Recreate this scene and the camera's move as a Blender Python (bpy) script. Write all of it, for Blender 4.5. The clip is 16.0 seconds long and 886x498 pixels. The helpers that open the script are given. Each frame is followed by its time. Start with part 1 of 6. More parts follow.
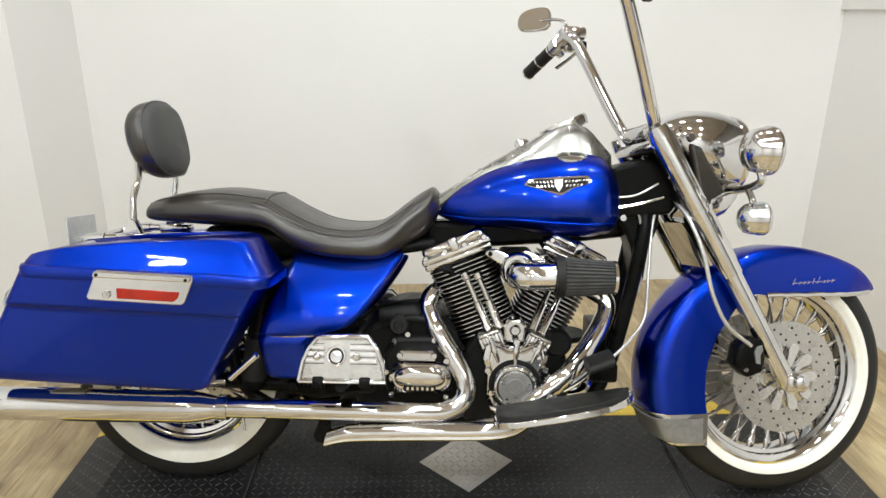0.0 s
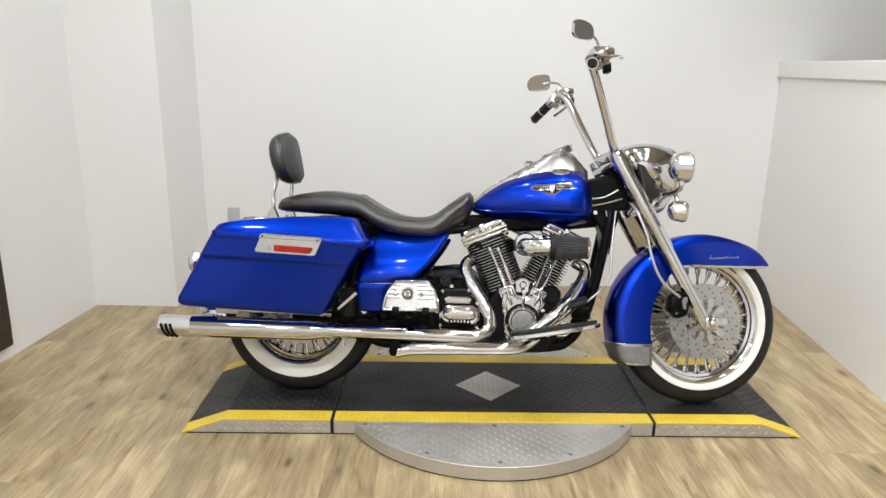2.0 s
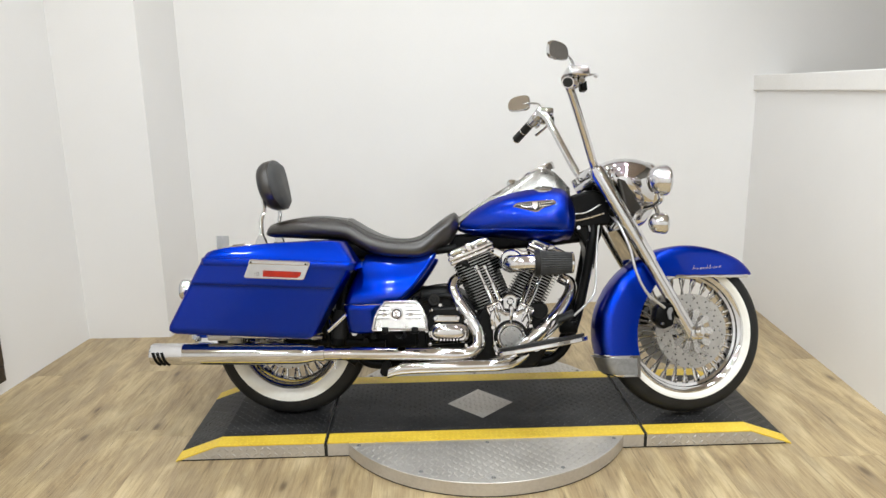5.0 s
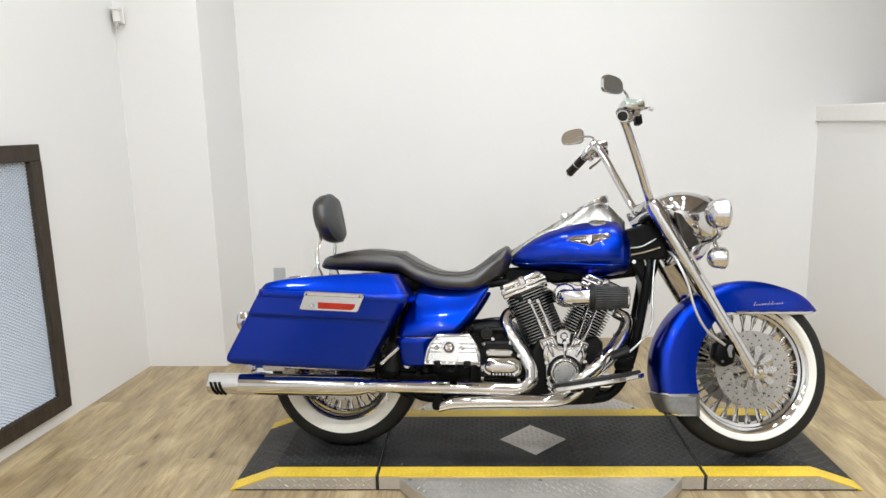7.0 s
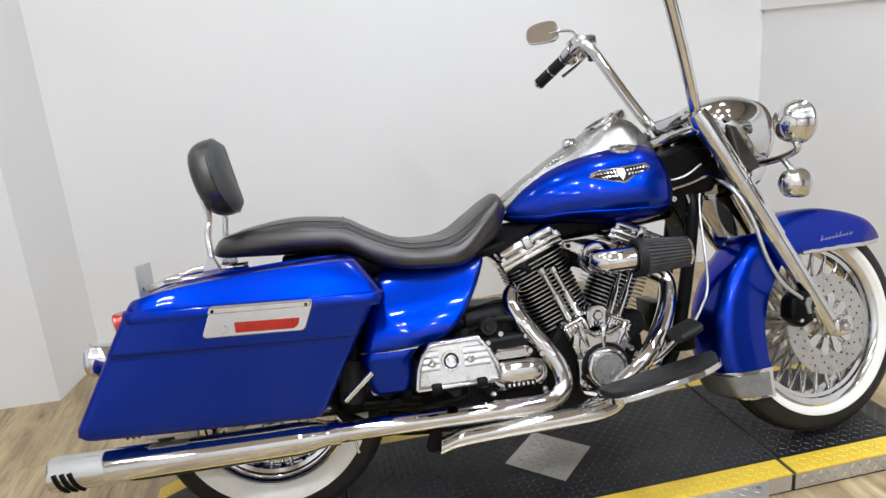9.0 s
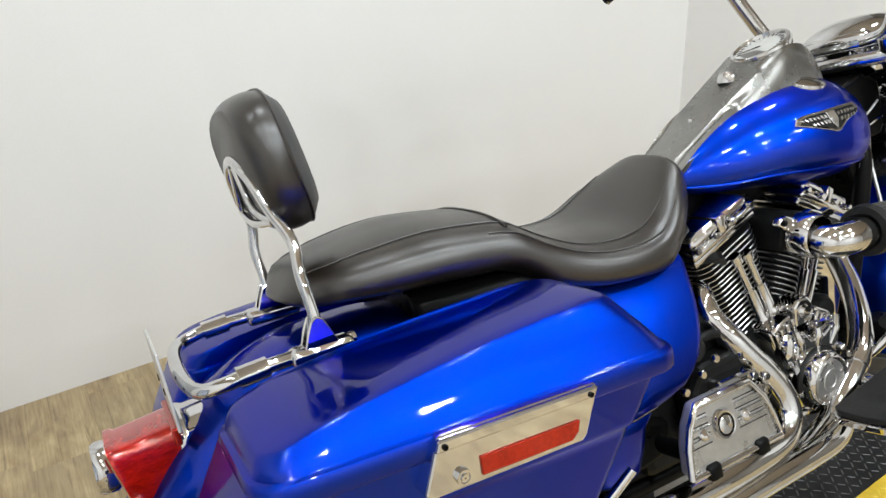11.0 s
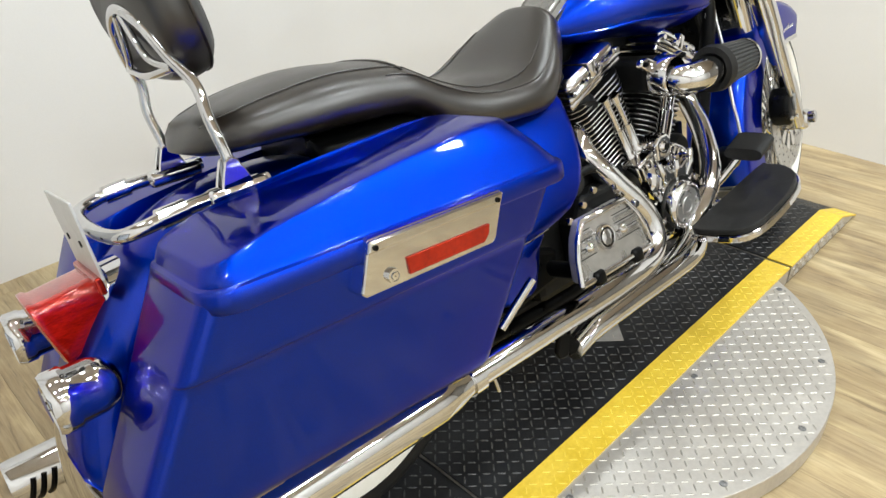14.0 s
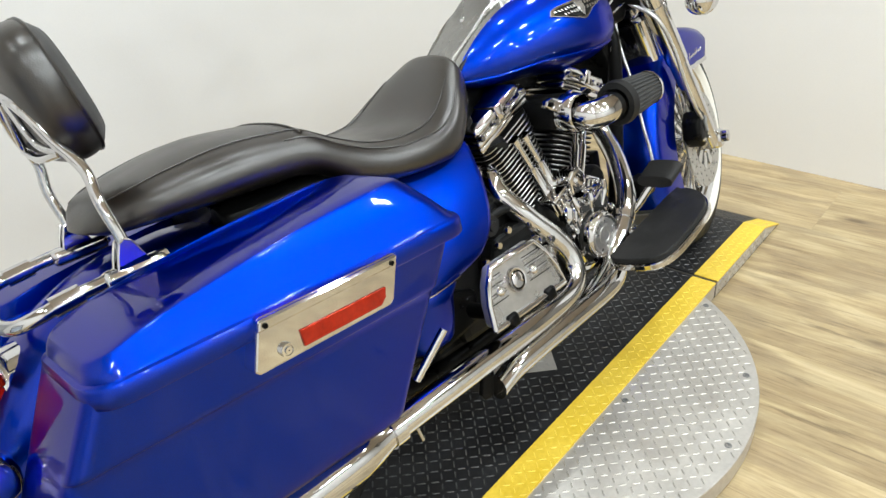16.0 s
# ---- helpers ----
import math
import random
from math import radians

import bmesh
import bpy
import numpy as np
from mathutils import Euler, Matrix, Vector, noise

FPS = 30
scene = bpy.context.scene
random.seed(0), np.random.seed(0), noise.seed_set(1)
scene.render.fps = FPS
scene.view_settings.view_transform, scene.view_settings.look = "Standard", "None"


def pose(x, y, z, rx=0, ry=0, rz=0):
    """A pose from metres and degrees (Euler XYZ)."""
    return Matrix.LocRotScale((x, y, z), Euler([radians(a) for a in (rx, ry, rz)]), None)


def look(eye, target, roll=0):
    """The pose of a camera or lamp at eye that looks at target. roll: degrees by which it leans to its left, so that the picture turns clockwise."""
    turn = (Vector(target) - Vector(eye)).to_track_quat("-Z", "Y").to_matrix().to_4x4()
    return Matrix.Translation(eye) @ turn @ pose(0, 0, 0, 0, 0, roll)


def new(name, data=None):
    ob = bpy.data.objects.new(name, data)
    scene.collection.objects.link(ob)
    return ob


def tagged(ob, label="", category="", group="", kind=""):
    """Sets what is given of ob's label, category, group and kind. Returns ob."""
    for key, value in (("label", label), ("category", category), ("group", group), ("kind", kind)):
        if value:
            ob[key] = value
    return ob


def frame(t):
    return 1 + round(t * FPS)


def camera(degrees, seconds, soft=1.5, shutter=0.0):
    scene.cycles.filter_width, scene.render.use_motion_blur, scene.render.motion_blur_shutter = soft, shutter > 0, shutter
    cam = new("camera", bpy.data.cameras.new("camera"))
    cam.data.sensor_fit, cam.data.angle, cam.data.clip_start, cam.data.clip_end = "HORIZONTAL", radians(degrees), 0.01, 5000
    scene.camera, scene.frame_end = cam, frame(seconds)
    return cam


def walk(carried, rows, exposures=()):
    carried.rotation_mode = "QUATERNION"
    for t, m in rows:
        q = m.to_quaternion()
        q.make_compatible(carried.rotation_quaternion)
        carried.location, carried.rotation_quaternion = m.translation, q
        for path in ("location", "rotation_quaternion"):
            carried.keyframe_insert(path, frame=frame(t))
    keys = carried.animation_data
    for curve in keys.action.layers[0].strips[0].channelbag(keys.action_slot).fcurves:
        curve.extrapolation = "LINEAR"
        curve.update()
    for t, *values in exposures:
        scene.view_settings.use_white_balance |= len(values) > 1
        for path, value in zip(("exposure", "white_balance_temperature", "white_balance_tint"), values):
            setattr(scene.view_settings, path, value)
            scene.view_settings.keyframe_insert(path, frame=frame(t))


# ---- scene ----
cam = camera(65.1, 16.0)

PATH = [
    (0, (-0.129, -1.721, 1.326), (-0.065, 0.166, 0.666), 0.30),
    (0.5, (-0.267, -2.101, 1.324), (-0.157, -0.196, 0.727), 0.47),
    (1, (-0.320, -2.317, 1.350), (-0.202, -0.394, 0.812), 1.85),
    (1.5, (-0.274, -2.525, 1.361), (-0.149, -0.577, 0.923), 1.01),
    (2, (-0.237, -2.670, 1.363), (-0.209, -0.737, 0.848), 0.94),
    (2.5, (-0.231, -2.715, 1.351), (-0.192, -0.774, 0.872), -1.21),
    (3, (-0.222, -2.721, 1.337), (-0.140, -0.780, 0.860), -1.17),
    (5.5, (-0.205, -2.709, 1.359), (-0.170, -0.759, 0.915), -1.18),
    (6, (-0.194, -2.703, 1.360), (-0.162, -0.755, 0.908), -1.52),
    (6.5, (-0.181, -2.714, 1.369), (-0.167, -0.759, 0.947), -1.87),
    (7, (-0.216, -2.717, 1.365), (-0.316, -0.752, 1.009), -1.50),
    (7.5, (-0.271, -2.578, 1.332), (-0.240, -0.609, 0.982), 0.86),
    (8, (-0.409, -2.400, 1.293), (-0.101, -0.477, 0.839), -1.66),
    (8.5, (-0.508, -2.066, 1.274), (-0.151, -0.154, 0.809), -2.34),
    (9, (-0.625, -1.749, 1.277), (-0.249, 0.133, 0.712), -4.44),
    (9.2, (-0.675, -1.648, 1.247), (-0.209, 0.202, 0.645), -2.48),
    (11.3, (-1.237, -0.730, 1.245), (-0.205, 0.771, 0.420), -2.73),
    (11.5, (-1.288, -0.723, 1.236), (-0.230, 0.732, 0.364), -2.08),
    (12, (-1.347, -0.732, 1.185), (-0.345, 0.592, 0.070), -1.39),
    (12.5, (-1.373, -0.769, 1.141), (-0.450, 0.537, -0.060), -2.04),
    (13, (-1.385, -0.779, 1.114), (-0.520, 0.476, -0.181), -1.41),
    (13.5, (-1.342, -0.788, 1.123), (-0.309, 0.427, -0.084), -2.58),
    (14, (-1.269, -0.830, 1.171), (-0.086, 0.418, 0.150), -2.75),
    (14.5, (-1.265, -0.859, 1.202), (-0.115, 0.438, 0.204), -5.83),
    (15, (-1.232, -0.864, 1.202), (-0.023, 0.355, 0.175), -4.32),
    (15.5, (-1.233, -0.877, 1.212), (0.029, 0.322, 0.227), -3.00),
    (16, (-1.192, -0.893, 1.229), (0.077, 0.298, 0.244), -5.15),
]
EXPOSURE = [(0, 0.02, 6500, 5), (1.5, -0.05, 6450, 7), (2.5, -0.10, 6300, 9), (5.5, -0.02, 6350, 7), (8, -0.03, 6250, 9), (9, -0.10, 6050, 10), (11.5, 0.05, 6350, 5), (13, 0.10, 6450, 5), (16, 0.12, 6300, 4)]
walk(cam, [(t, look(eye, target, roll)) for t, eye, target, roll in PATH], EXPOSURE)

# ---- world and lights ----
world = bpy.data.worlds.new("room_world")
scene.world = world
world.use_nodes = True
world.node_tree.nodes["Background"].inputs[0].default_value = (1.0, 0.98, 0.96, 1)
world.node_tree.nodes["Background"].inputs[1].default_value = 0.03

CEIL = 3.0


def area_lamp(x, y, z, sx, sy, watts, color=(0.945, 0.975, 1.0)):
    data = bpy.data.lights.new("tube_light", "AREA")
    data.shape, data.size, data.size_y, data.energy, data.color = "RECTANGLE", sx, sy, watts, color
    ob = new("ceiling_tube_light", data)
    ob.location = (x, y, z)
    return ob


for lx, watts in ((-1.6, 9.0), (-0.6, 12.2), (0.35, 14.5), (1.25, 16.5)):
    for ly, share in ((-3.7, 1.3), (-2.3, 1.3), (-0.95, 1.0), (0.45, 0.58)):
        area_lamp(lx, ly, CEIL - 0.06, 0.20, 0.09, watts * share)

# ---- materials ----


def mat(name, color, rough=0.5, metal=0.0, coat=0.0):
    m = bpy.data.materials.new(name)
    m.use_nodes = True
    b = m.node_tree.nodes["Principled BSDF"]
    b.inputs["Base Color"].default_value = (*color, 1)
    b.inputs["Roughness"].default_value = rough
    b.inputs["Metallic"].default_value = metal
    b.inputs["Coat Weight"].default_value = coat
    b.inputs["Coat Roughness"].default_value = 0.03
    return m


class Graph:
    """Short hand for a material's nodes."""

    def __init__(self, m):
        self.nodes, self.links = m.node_tree.nodes, m.node_tree.links
        self.shader = self.nodes["Principled BSDF"]

    def put(self, value, socket):
        if hasattr(value, "is_output"):
            self.links.new(value, socket)
        else:
            socket.default_value = value

    def coords(self, scale=(1, 1, 1), shift=None):
        co = self.nodes.new("ShaderNodeTexCoord").outputs["Object"]
        mp = self.nodes.new("ShaderNodeMapping")
        self.links.new(co, mp.inputs["Vector"])
        mp.inputs["Scale"].default_value = scale
        if shift is not None:
            self.links.new(shift, mp.inputs["Location"])
        return mp.outputs["Vector"]

    def noise(self, scale, detail=3.0, rough=0.55, vector=None, distortion=0.0):
        n = self.nodes.new("ShaderNodeTexNoise")
        n.inputs["Scale"].default_value, n.inputs["Detail"].default_value = scale, detail
        n.inputs["Roughness"].default_value, n.inputs["Distortion"].default_value = rough, distortion
        self.links.new(vector if vector is not None else self.coords(), n.inputs["Vector"])
        return n.outputs["Fac"]

    def ramp(self, fac, stops):
        r = self.nodes.new("ShaderNodeValToRGB")
        while len(r.color_ramp.elements) < len(stops):
            r.color_ramp.elements.new(0.5)
        for e, (p, c) in zip(r.color_ramp.elements, stops):
            e.position = p
            e.color = (c, c, c, 1) if isinstance(c, (int, float)) else (*c, 1)
        self.links.new(fac, r.inputs["Fac"])
        return r.outputs["Color"]

    def mix(self, fac, a, b, blend="MIX"):
        x = self.nodes.new("ShaderNodeMix")
        x.data_type, x.blend_type = "RGBA", blend
        self.put(fac, x.inputs[0])
        self.put(a if hasattr(a, "is_output") else (*a, 1), x.inputs[6])
        self.put(b if hasattr(b, "is_output") else (*b, 1), x.inputs[7])
        return x.outputs[2]

    def bump(self, height, strength, distance=0.001):
        n = self.nodes.new("ShaderNodeBump")
        n.inputs["Strength"].default_value, n.inputs["Distance"].default_value = strength, distance
        self.links.new(height, n.inputs["Height"])
        self.links.new(n.outputs["Normal"], self.shader.inputs["Normal"])

    def set(self, name, value):
        self.put(value, self.shader.inputs[name])


def worn(m, tones, scale=6.0, rough=None, fine=80.0, bump=0.0, stretch=(1, 1, 1)):
    """Two scales of tone, uneven gloss and fine relief on a plain material."""
    g = Graph(m)
    broad = g.noise(scale, 4.0, 0.6, g.coords(stretch))
    small = g.noise(fine, 3.0, 0.6, g.coords(stretch))
    tone = g.mix(0.45, g.ramp(broad, [(0.3, tones[0]), (0.7, tones[1])]), g.ramp(small, [(0.3, tones[0]), (0.7, tones[1])]))
    g.set("Base Color", tone)
    if rough:
        g.set("Roughness", g.ramp(broad, [(0.3, rough[0]), (0.7, rough[1])]))
    if bump:
        g.bump(small, bump)
    return m


M_WALL = worn(mat("wall_paint", (0.80, 0.79, 0.77), 0.6), [(0.785, 0.771, 0.757), (0.835, 0.822, 0.811)], 1.3, (0.5, 0.65), 260.0, 0.12)
M_CEILING = worn(mat("ceiling_boards", (0.4, 0.31, 0.22), 0.7), [(0.52, 0.455, 0.375), (0.60, 0.53, 0.445)], 2.0)
M_CHARCOAL = worn(mat("grey_wall", (0.5, 0.48, 0.46), 0.6), [(0.70, 0.69, 0.675), (0.78, 0.77, 0.755)], 1.5)
# dark tone puts the dim light beyond the partition into the colour
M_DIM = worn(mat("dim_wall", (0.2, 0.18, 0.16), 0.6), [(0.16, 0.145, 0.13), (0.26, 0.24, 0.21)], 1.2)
M_LEDGE = worn(mat("ledge_paint", (0.78, 0.76, 0.73), 0.5), [(0.75, 0.73, 0.70), (0.82, 0.80, 0.78)], 3.0)
M_STEEL = worn(mat("tread_steel", (0.6, 0.59, 0.57), 0.35, 0.6), [(0.46, 0.435, 0.405), (0.62, 0.59, 0.55)], 7.0, (0.32, 0.48), 90.0, 0.1)
M_LUG = worn(mat("tread_lug_steel", (0.72, 0.71, 0.69), 0.25, 0.7), [(0.42, 0.395, 0.36), (0.54, 0.51, 0.47)], 9.0, (0.40, 0.55))
M_BLACKPL = worn(mat("tread_black", (0.03, 0.03, 0.03), 0.5), [(0.008, 0.008, 0.009), (0.024, 0.024, 0.025)], 5.0, (0.34, 0.52), 140.0, 0.25)
M_BLACKLUG = worn(mat("tread_lug_black", (0.08, 0.08, 0.08), 0.34, 0.5), [(0.018, 0.018, 0.019), (0.13, 0.13, 0.13)], 14.0, (0.26, 0.40))
M_YELLOW = worn(mat("yellow_paint", (0.72, 0.47, 0.02), 0.42), [(0.64, 0.42, 0.025), (0.86, 0.63, 0.07)], 10.0, (0.34, 0.52), 120.0, 0.15)
M_YELLOWLUG = worn(mat("yellow_lug", (0.85, 0.62, 0.06), 0.4), [(0.80, 0.57, 0.045), (0.95, 0.75, 0.12)], 12.0, (0.28, 0.42))
M_EDGE = mat("black_edge", (0.008, 0.008, 0.008), 0.7)
M_DARKWOOD = worn(mat("dark_stained_wood", (0.04, 0.03, 0.02), 0.5), [(0.012, 0.009, 0.006), (0.075, 0.055, 0.038)], 12.0, (0.4, 0.6), 90.0, 0.4, (6, 6, 0.6))
M_MESHPANEL = worn(mat("pale_blue_panel", (0.72, 0.8, 0.93), 0.5), [(0.46, 0.54, 0.68), (0.54, 0.62, 0.76)], 2.0)
M_MESHWIRE = worn(mat("mesh_wire", (0.25, 0.28, 0.34), 0.45, 0.5), [(0.72, 0.78, 0.88), (0.82, 0.88, 0.96)], 20.0)


def floor_material():
    m = mat("floor_plank", (0.45, 0.36, 0.23), 0.4)
    g = Graph(m)
    rnd = g.nodes.new("ShaderNodeObjectInfo").outputs["Random"]
    spread = g.nodes.new("ShaderNodeVectorMath")
    spread.operation = "SCALE"
    spread.inputs[0].default_value = (37.0, 91.0, 13.0)
    g.links.new(rnd, spread.inputs["Scale"])
    shift = spread.outputs["Vector"]
    streak = g.noise(2.4, 5.0, 0.6, g.coords((4.2, 0.85, 1), shift), 1.0)
    crack = g.noise(5.0, 6.0, 0.68, g.coords((9.0, 0.5, 1), shift), 0.5)
    cloud = g.noise(3.4, 3.0, 0.55, g.coords((2.0, 0.7, 1), shift), 1.2)
    grain = g.noise(38.0, 5.0, 0.7, g.coords((4.0, 0.16, 1), shift), 0.3)
    tone = g.ramp(streak, [(0.30, (0.15, 0.095, 0.047)), (0.42, (0.33, 0.235, 0.122)), (0.54, (0.48, 0.37, 0.205)), (0.70, (0.66, 0.55, 0.345))])
    grey = g.ramp(cloud, [(0.42, 0.0), (0.66, 0.8)])
    tone = g.mix(grey, tone, (0.265, 0.195, 0.115))
    tone = g.mix(0.32, tone, g.ramp(grain, [(0.32, (0.16, 0.12, 0.08)), (0.55, (0.5, 0.41, 0.27)), (0.8, (0.7, 0.6, 0.42))]))
    fine = g.ramp(grain, [(0.24, 1.0), (0.36, 0.0)])
    tone = g.mix(g.mix(0.55, fine, (0, 0, 0)), tone, (0.13, 0.095, 0.06))
    tone = g.mix(g.ramp(crack, [(0.33, 0.6), (0.41, 0.0)]), tone, (0.12, 0.085, 0.05))
    knot = g.nodes.new("ShaderNodeTexVoronoi")
    knot.inputs["Scale"].default_value = 2.6
    g.links.new(g.coords((2.2, 0.9, 1), shift), knot.inputs["Vector"])
    spot = g.ramp(knot.outputs["Distance"], [(0.035, 0.85), (0.10, 0.22), (0.19, 0.0)])
    tone = g.mix(spot, tone, (0.11, 0.075, 0.045))
    level = g.ramp(rnd, [(0.0, (0.88, 0.86, 0.80)), (0.5, (0.99, 0.97, 0.90)), (1.0, (1.08, 1.06, 0.99))])
    g.set("Base Color", g.mix(1.0, tone, level, "MULTIPLY"))
    g.set("Roughness", g.ramp(grain, [(0.3, 0.46), (0.7, 0.32)]))
    g.bump(grain, 0.18)
    return m


M_FLOOR = floor_material()
M_FLOORGAP = mat("floor_joint", (0.22, 0.17, 0.11), 0.8)


def blue_material():
    """Metallic flake under a clear coat."""
    m = mat("blue_paint", (0.0006, 0.03, 0.37), 0.35, 1.0, 0.8)
    g = Graph(m)
    g.set("Coat IOR", 1.35)
    g.set("Coat Roughness", 0.03)
    g.set("Specular Tint", (0.002, 0.09, 0.45, 1.0))
    flake = g.noise(900.0, 2.0, 0.6)
    broad = g.noise(3.0, 2.0, 0.5)
    g.set("Base Color", g.mix(0.5, g.ramp(flake, [(0.35, (0.0002, 0.020, 0.31)), (0.7, (0.0004, 0.037, 0.51))]), g.ramp(broad, [(0.3, (0.0003, 0.025, 0.38)), (0.7, (0.0004, 0.031, 0.44))])))
    return m


def sheen(m, level):
    m.node_tree.nodes["Principled BSDF"].inputs["Specular IOR Level"].default_value = level
    return m


for m_ in (M_BLACKPL, M_BLACKLUG, M_DARKWOOD):
    sheen(m_, 0.28)
M_BLUE = blue_material()
M_CHROME = worn(mat("chrome", (0.6, 0.6, 0.6), 0.05, 1.0), [(0.60, 0.60, 0.61), (0.70, 0.70, 0.71)], 8.0, (0.03, 0.075), 40.0)
M_BLACK = sheen(worn(mat("black_paint", (0.012, 0.012, 0.012), 0.35), [(0.002, 0.002, 0.002), (0.005, 0.005, 0.005)], 14.0, (0.24, 0.40)), 0.09)
M_RUBBER = worn(mat("tyre_rubber", (0.02, 0.02, 0.02), 0.6), [(0.010, 0.010, 0.010), (0.022, 0.021, 0.020)], 18.0, (0.42, 0.62), 200.0, 0.25)
M_WHITE = worn(mat("whitewall", (0.72, 0.66, 0.54), 0.5), [(0.73, 0.71, 0.655), (0.82, 0.805, 0.76)], 14.0, (0.4, 0.55))


def vinyl_material():
    m = worn(mat("black_vinyl", (0.02, 0.018, 0.017), 0.42), [(0.006, 0.0042, 0.003), (0.016, 0.011, 0.0075)], 9.0, (0.27, 0.39))
    g = Graph(m)
    cells = g.nodes.new("ShaderNodeTexVoronoi")
    cells.inputs["Scale"].default_value = 420.0
    g.links.new(g.coords(), cells.inputs["Vector"])
    g.bump(cells.outputs["Distance"], 0.12, 0.0008)
    return m


M_LEATHER = sheen(vinyl_material(), 0.95)
M_CUSHION = worn(mat("grey_vinyl", (0.05, 0.05, 0.05), 0.6), [(0.038, 0.038, 0.038), (0.056, 0.056, 0.056)], 12.0, (0.5, 0.65), 400.0, 0.3)
M_DISC = worn(mat("disc_steel", (0.6, 0.59, 0.57), 0.32, 0.8), [(0.40, 0.39, 0.37), (0.52, 0.505, 0.485)], 30.0, (0.24, 0.36))
M_GREYPLATE = worn(mat("grey_plate", (0.42, 0.42, 0.42), 0.4, 0.6), [(0.20, 0.20, 0.20), (0.30, 0.30, 0.30)], 30.0)
M_SILVER = worn(mat("satin_silver", (0.7, 0.7, 0.7), 0.25, 1.0), [(0.6, 0.6, 0.6), (0.74, 0.74, 0.74)], 20.0, (0.16, 0.3))
M_SATIN = worn(mat("satin_metal", (0.62, 0.62, 0.62), 0.25, 0.9), [(0.24, 0.235, 0.225), (0.30, 0.295, 0.28)], 12.0, (0.22, 0.32))
M_GLASSY = mat("lamp_lens", (0.8, 0.8, 0.8), 0.08, 0.6, 1.0)
M_SMOKE = mat("smoked_panel", (0.05, 0.045, 0.04), 0.15, 0.5)
M_AMBER = mat("amber_lens", (0.6, 0.2, 0.02), 0.1, 0.0, 1.0)
M_MIRROR = mat("mirror_glass", (0.85, 0.85, 0.85), 0.02, 1.0)
M_BRAID = worn(mat("braided_steel", (0.65, 0.65, 0.65), 0.35, 0.9), [(0.45, 0.45, 0.45), (0.8, 0.8, 0.8)], 300.0, (0.25, 0.4), 700.0, 0.4)
M_RED = worn(mat("red_lens", (0.4, 0.01, 0.004), 0.10, 0.25, 0.8), [(0.17, 0.002, 0.001), (0.70, 0.016, 0.005)], 16.0, None, 60.0, 0.35, (2, 1, 7))
M_REFLEX = sheen(worn(mat("red_reflector", (0.5, 0.01, 0.005), 0.22, 0.6, 0.6), [(0.24, 0.007, 0.002), (0.54, 0.026, 0.006)], 26.0, None, 160.0, 0.35), 0.2)
M_ENGINE = sheen(worn(mat("engine_black", (0.02, 0.02, 0.02), 0.45, 0.1), [(0.004, 0.004, 0.004), (0.010, 0.010, 0.010)], 20.0, (0.32, 0.5), 300.0, 0.15), 0.15)
M_FINEDGE = worn(mat("fin_edge", (0.55, 0.55, 0.55), 0.3, 1.0), [(0.45, 0.45, 0.45), (0.62, 0.62, 0.62)], 30.0)
M_FILTER = worn(mat("filter_gauze", (0.03, 0.03, 0.03), 0.6), [(0.03, 0.03, 0.03), (0.075, 0.075, 0.075)], 30.0, None, 500.0, 0.4)
for m_ in (M_RUBBER, M_FILTER):
    sheen(m_, 0.2)
M_PLATE = worn(mat("pale_bracket", (0.62, 0.62, 0.6), 0.35, 0.4), [(0.56, 0.56, 0.54), (0.68, 0.68, 0.66)], 20.0)

# ---- mesh tools ----


def mesh_ob(name, bm, material, parent=None, label="", smooth=True):
    bmesh.ops.recalc_face_normals(bm, faces=bm.faces)
    me = bpy.data.meshes.new(name)
    bm.to_mesh(me)
    bm.free()
    if material:
        me.materials.append(material)
    if smooth:
        me.shade_smooth()
        me.set_sharp_from_angle(angle=radians(48))
    ob = new(name, me)
    ob.parent = parent
    if label:
        ob["label"] = label
    return ob


OFFSET = [Vector((0, 0, 0))]
WARP = []


def part(name, bm, material, parent, label="", smooth=True):
    """One mesh under a thing or a part, moved by the offset of the group that is being built."""
    if WARP:
        for v in bm.verts:
            v.co.x += WARP[0](v.co.x)
    if OFFSET[0].length:
        bmesh.ops.translate(bm, vec=OFFSET[0], verts=bm.verts)
    return mesh_ob(name, bm, material, parent, label, smooth)


def pieces(name, bm, material, parent, label="", smooth=True, put=part):
    """Each separate piece of a bmesh as a part of its own."""
    bm.verts.ensure_lookup_table()
    seen = set()
    for v0 in bm.verts:
        if v0 in seen:
            continue
        island, todo = [], [v0]
        seen.add(v0)
        while todo:
            v = todo.pop()
            island.append(v)
            for e in v.link_edges:
                w = e.other_vert(v)
                if w not in seen:
                    seen.add(w)
                    todo.append(w)
        own = bmesh.new()
        copy = {v: own.verts.new(v.co) for v in island}
        for f in {f for v in island for f in v.link_faces}:
            own.faces.new([copy[v] for v in f.verts])
        put(name, own, material, parent, label, smooth)
    bm.free()


def box(lo, hi, bevel=0.0, seg=2, bm=None):
    own = bmesh.new()
    bmesh.ops.create_cube(own, size=1)
    c = [(a + b) / 2 for a, b in zip(lo, hi)]
    d = [b - a for a, b in zip(lo, hi)]
    for v in own.verts:
        v.co = Vector((c[0] + v.co.x * d[0], c[1] + v.co.y * d[1], c[2] + v.co.z * d[2]))
    if bevel:
        bmesh.ops.bevel(own, geom=own.edges[:], offset=bevel, segments=seg, affect="EDGES", profile=0.5)
    return merged(own, bm)


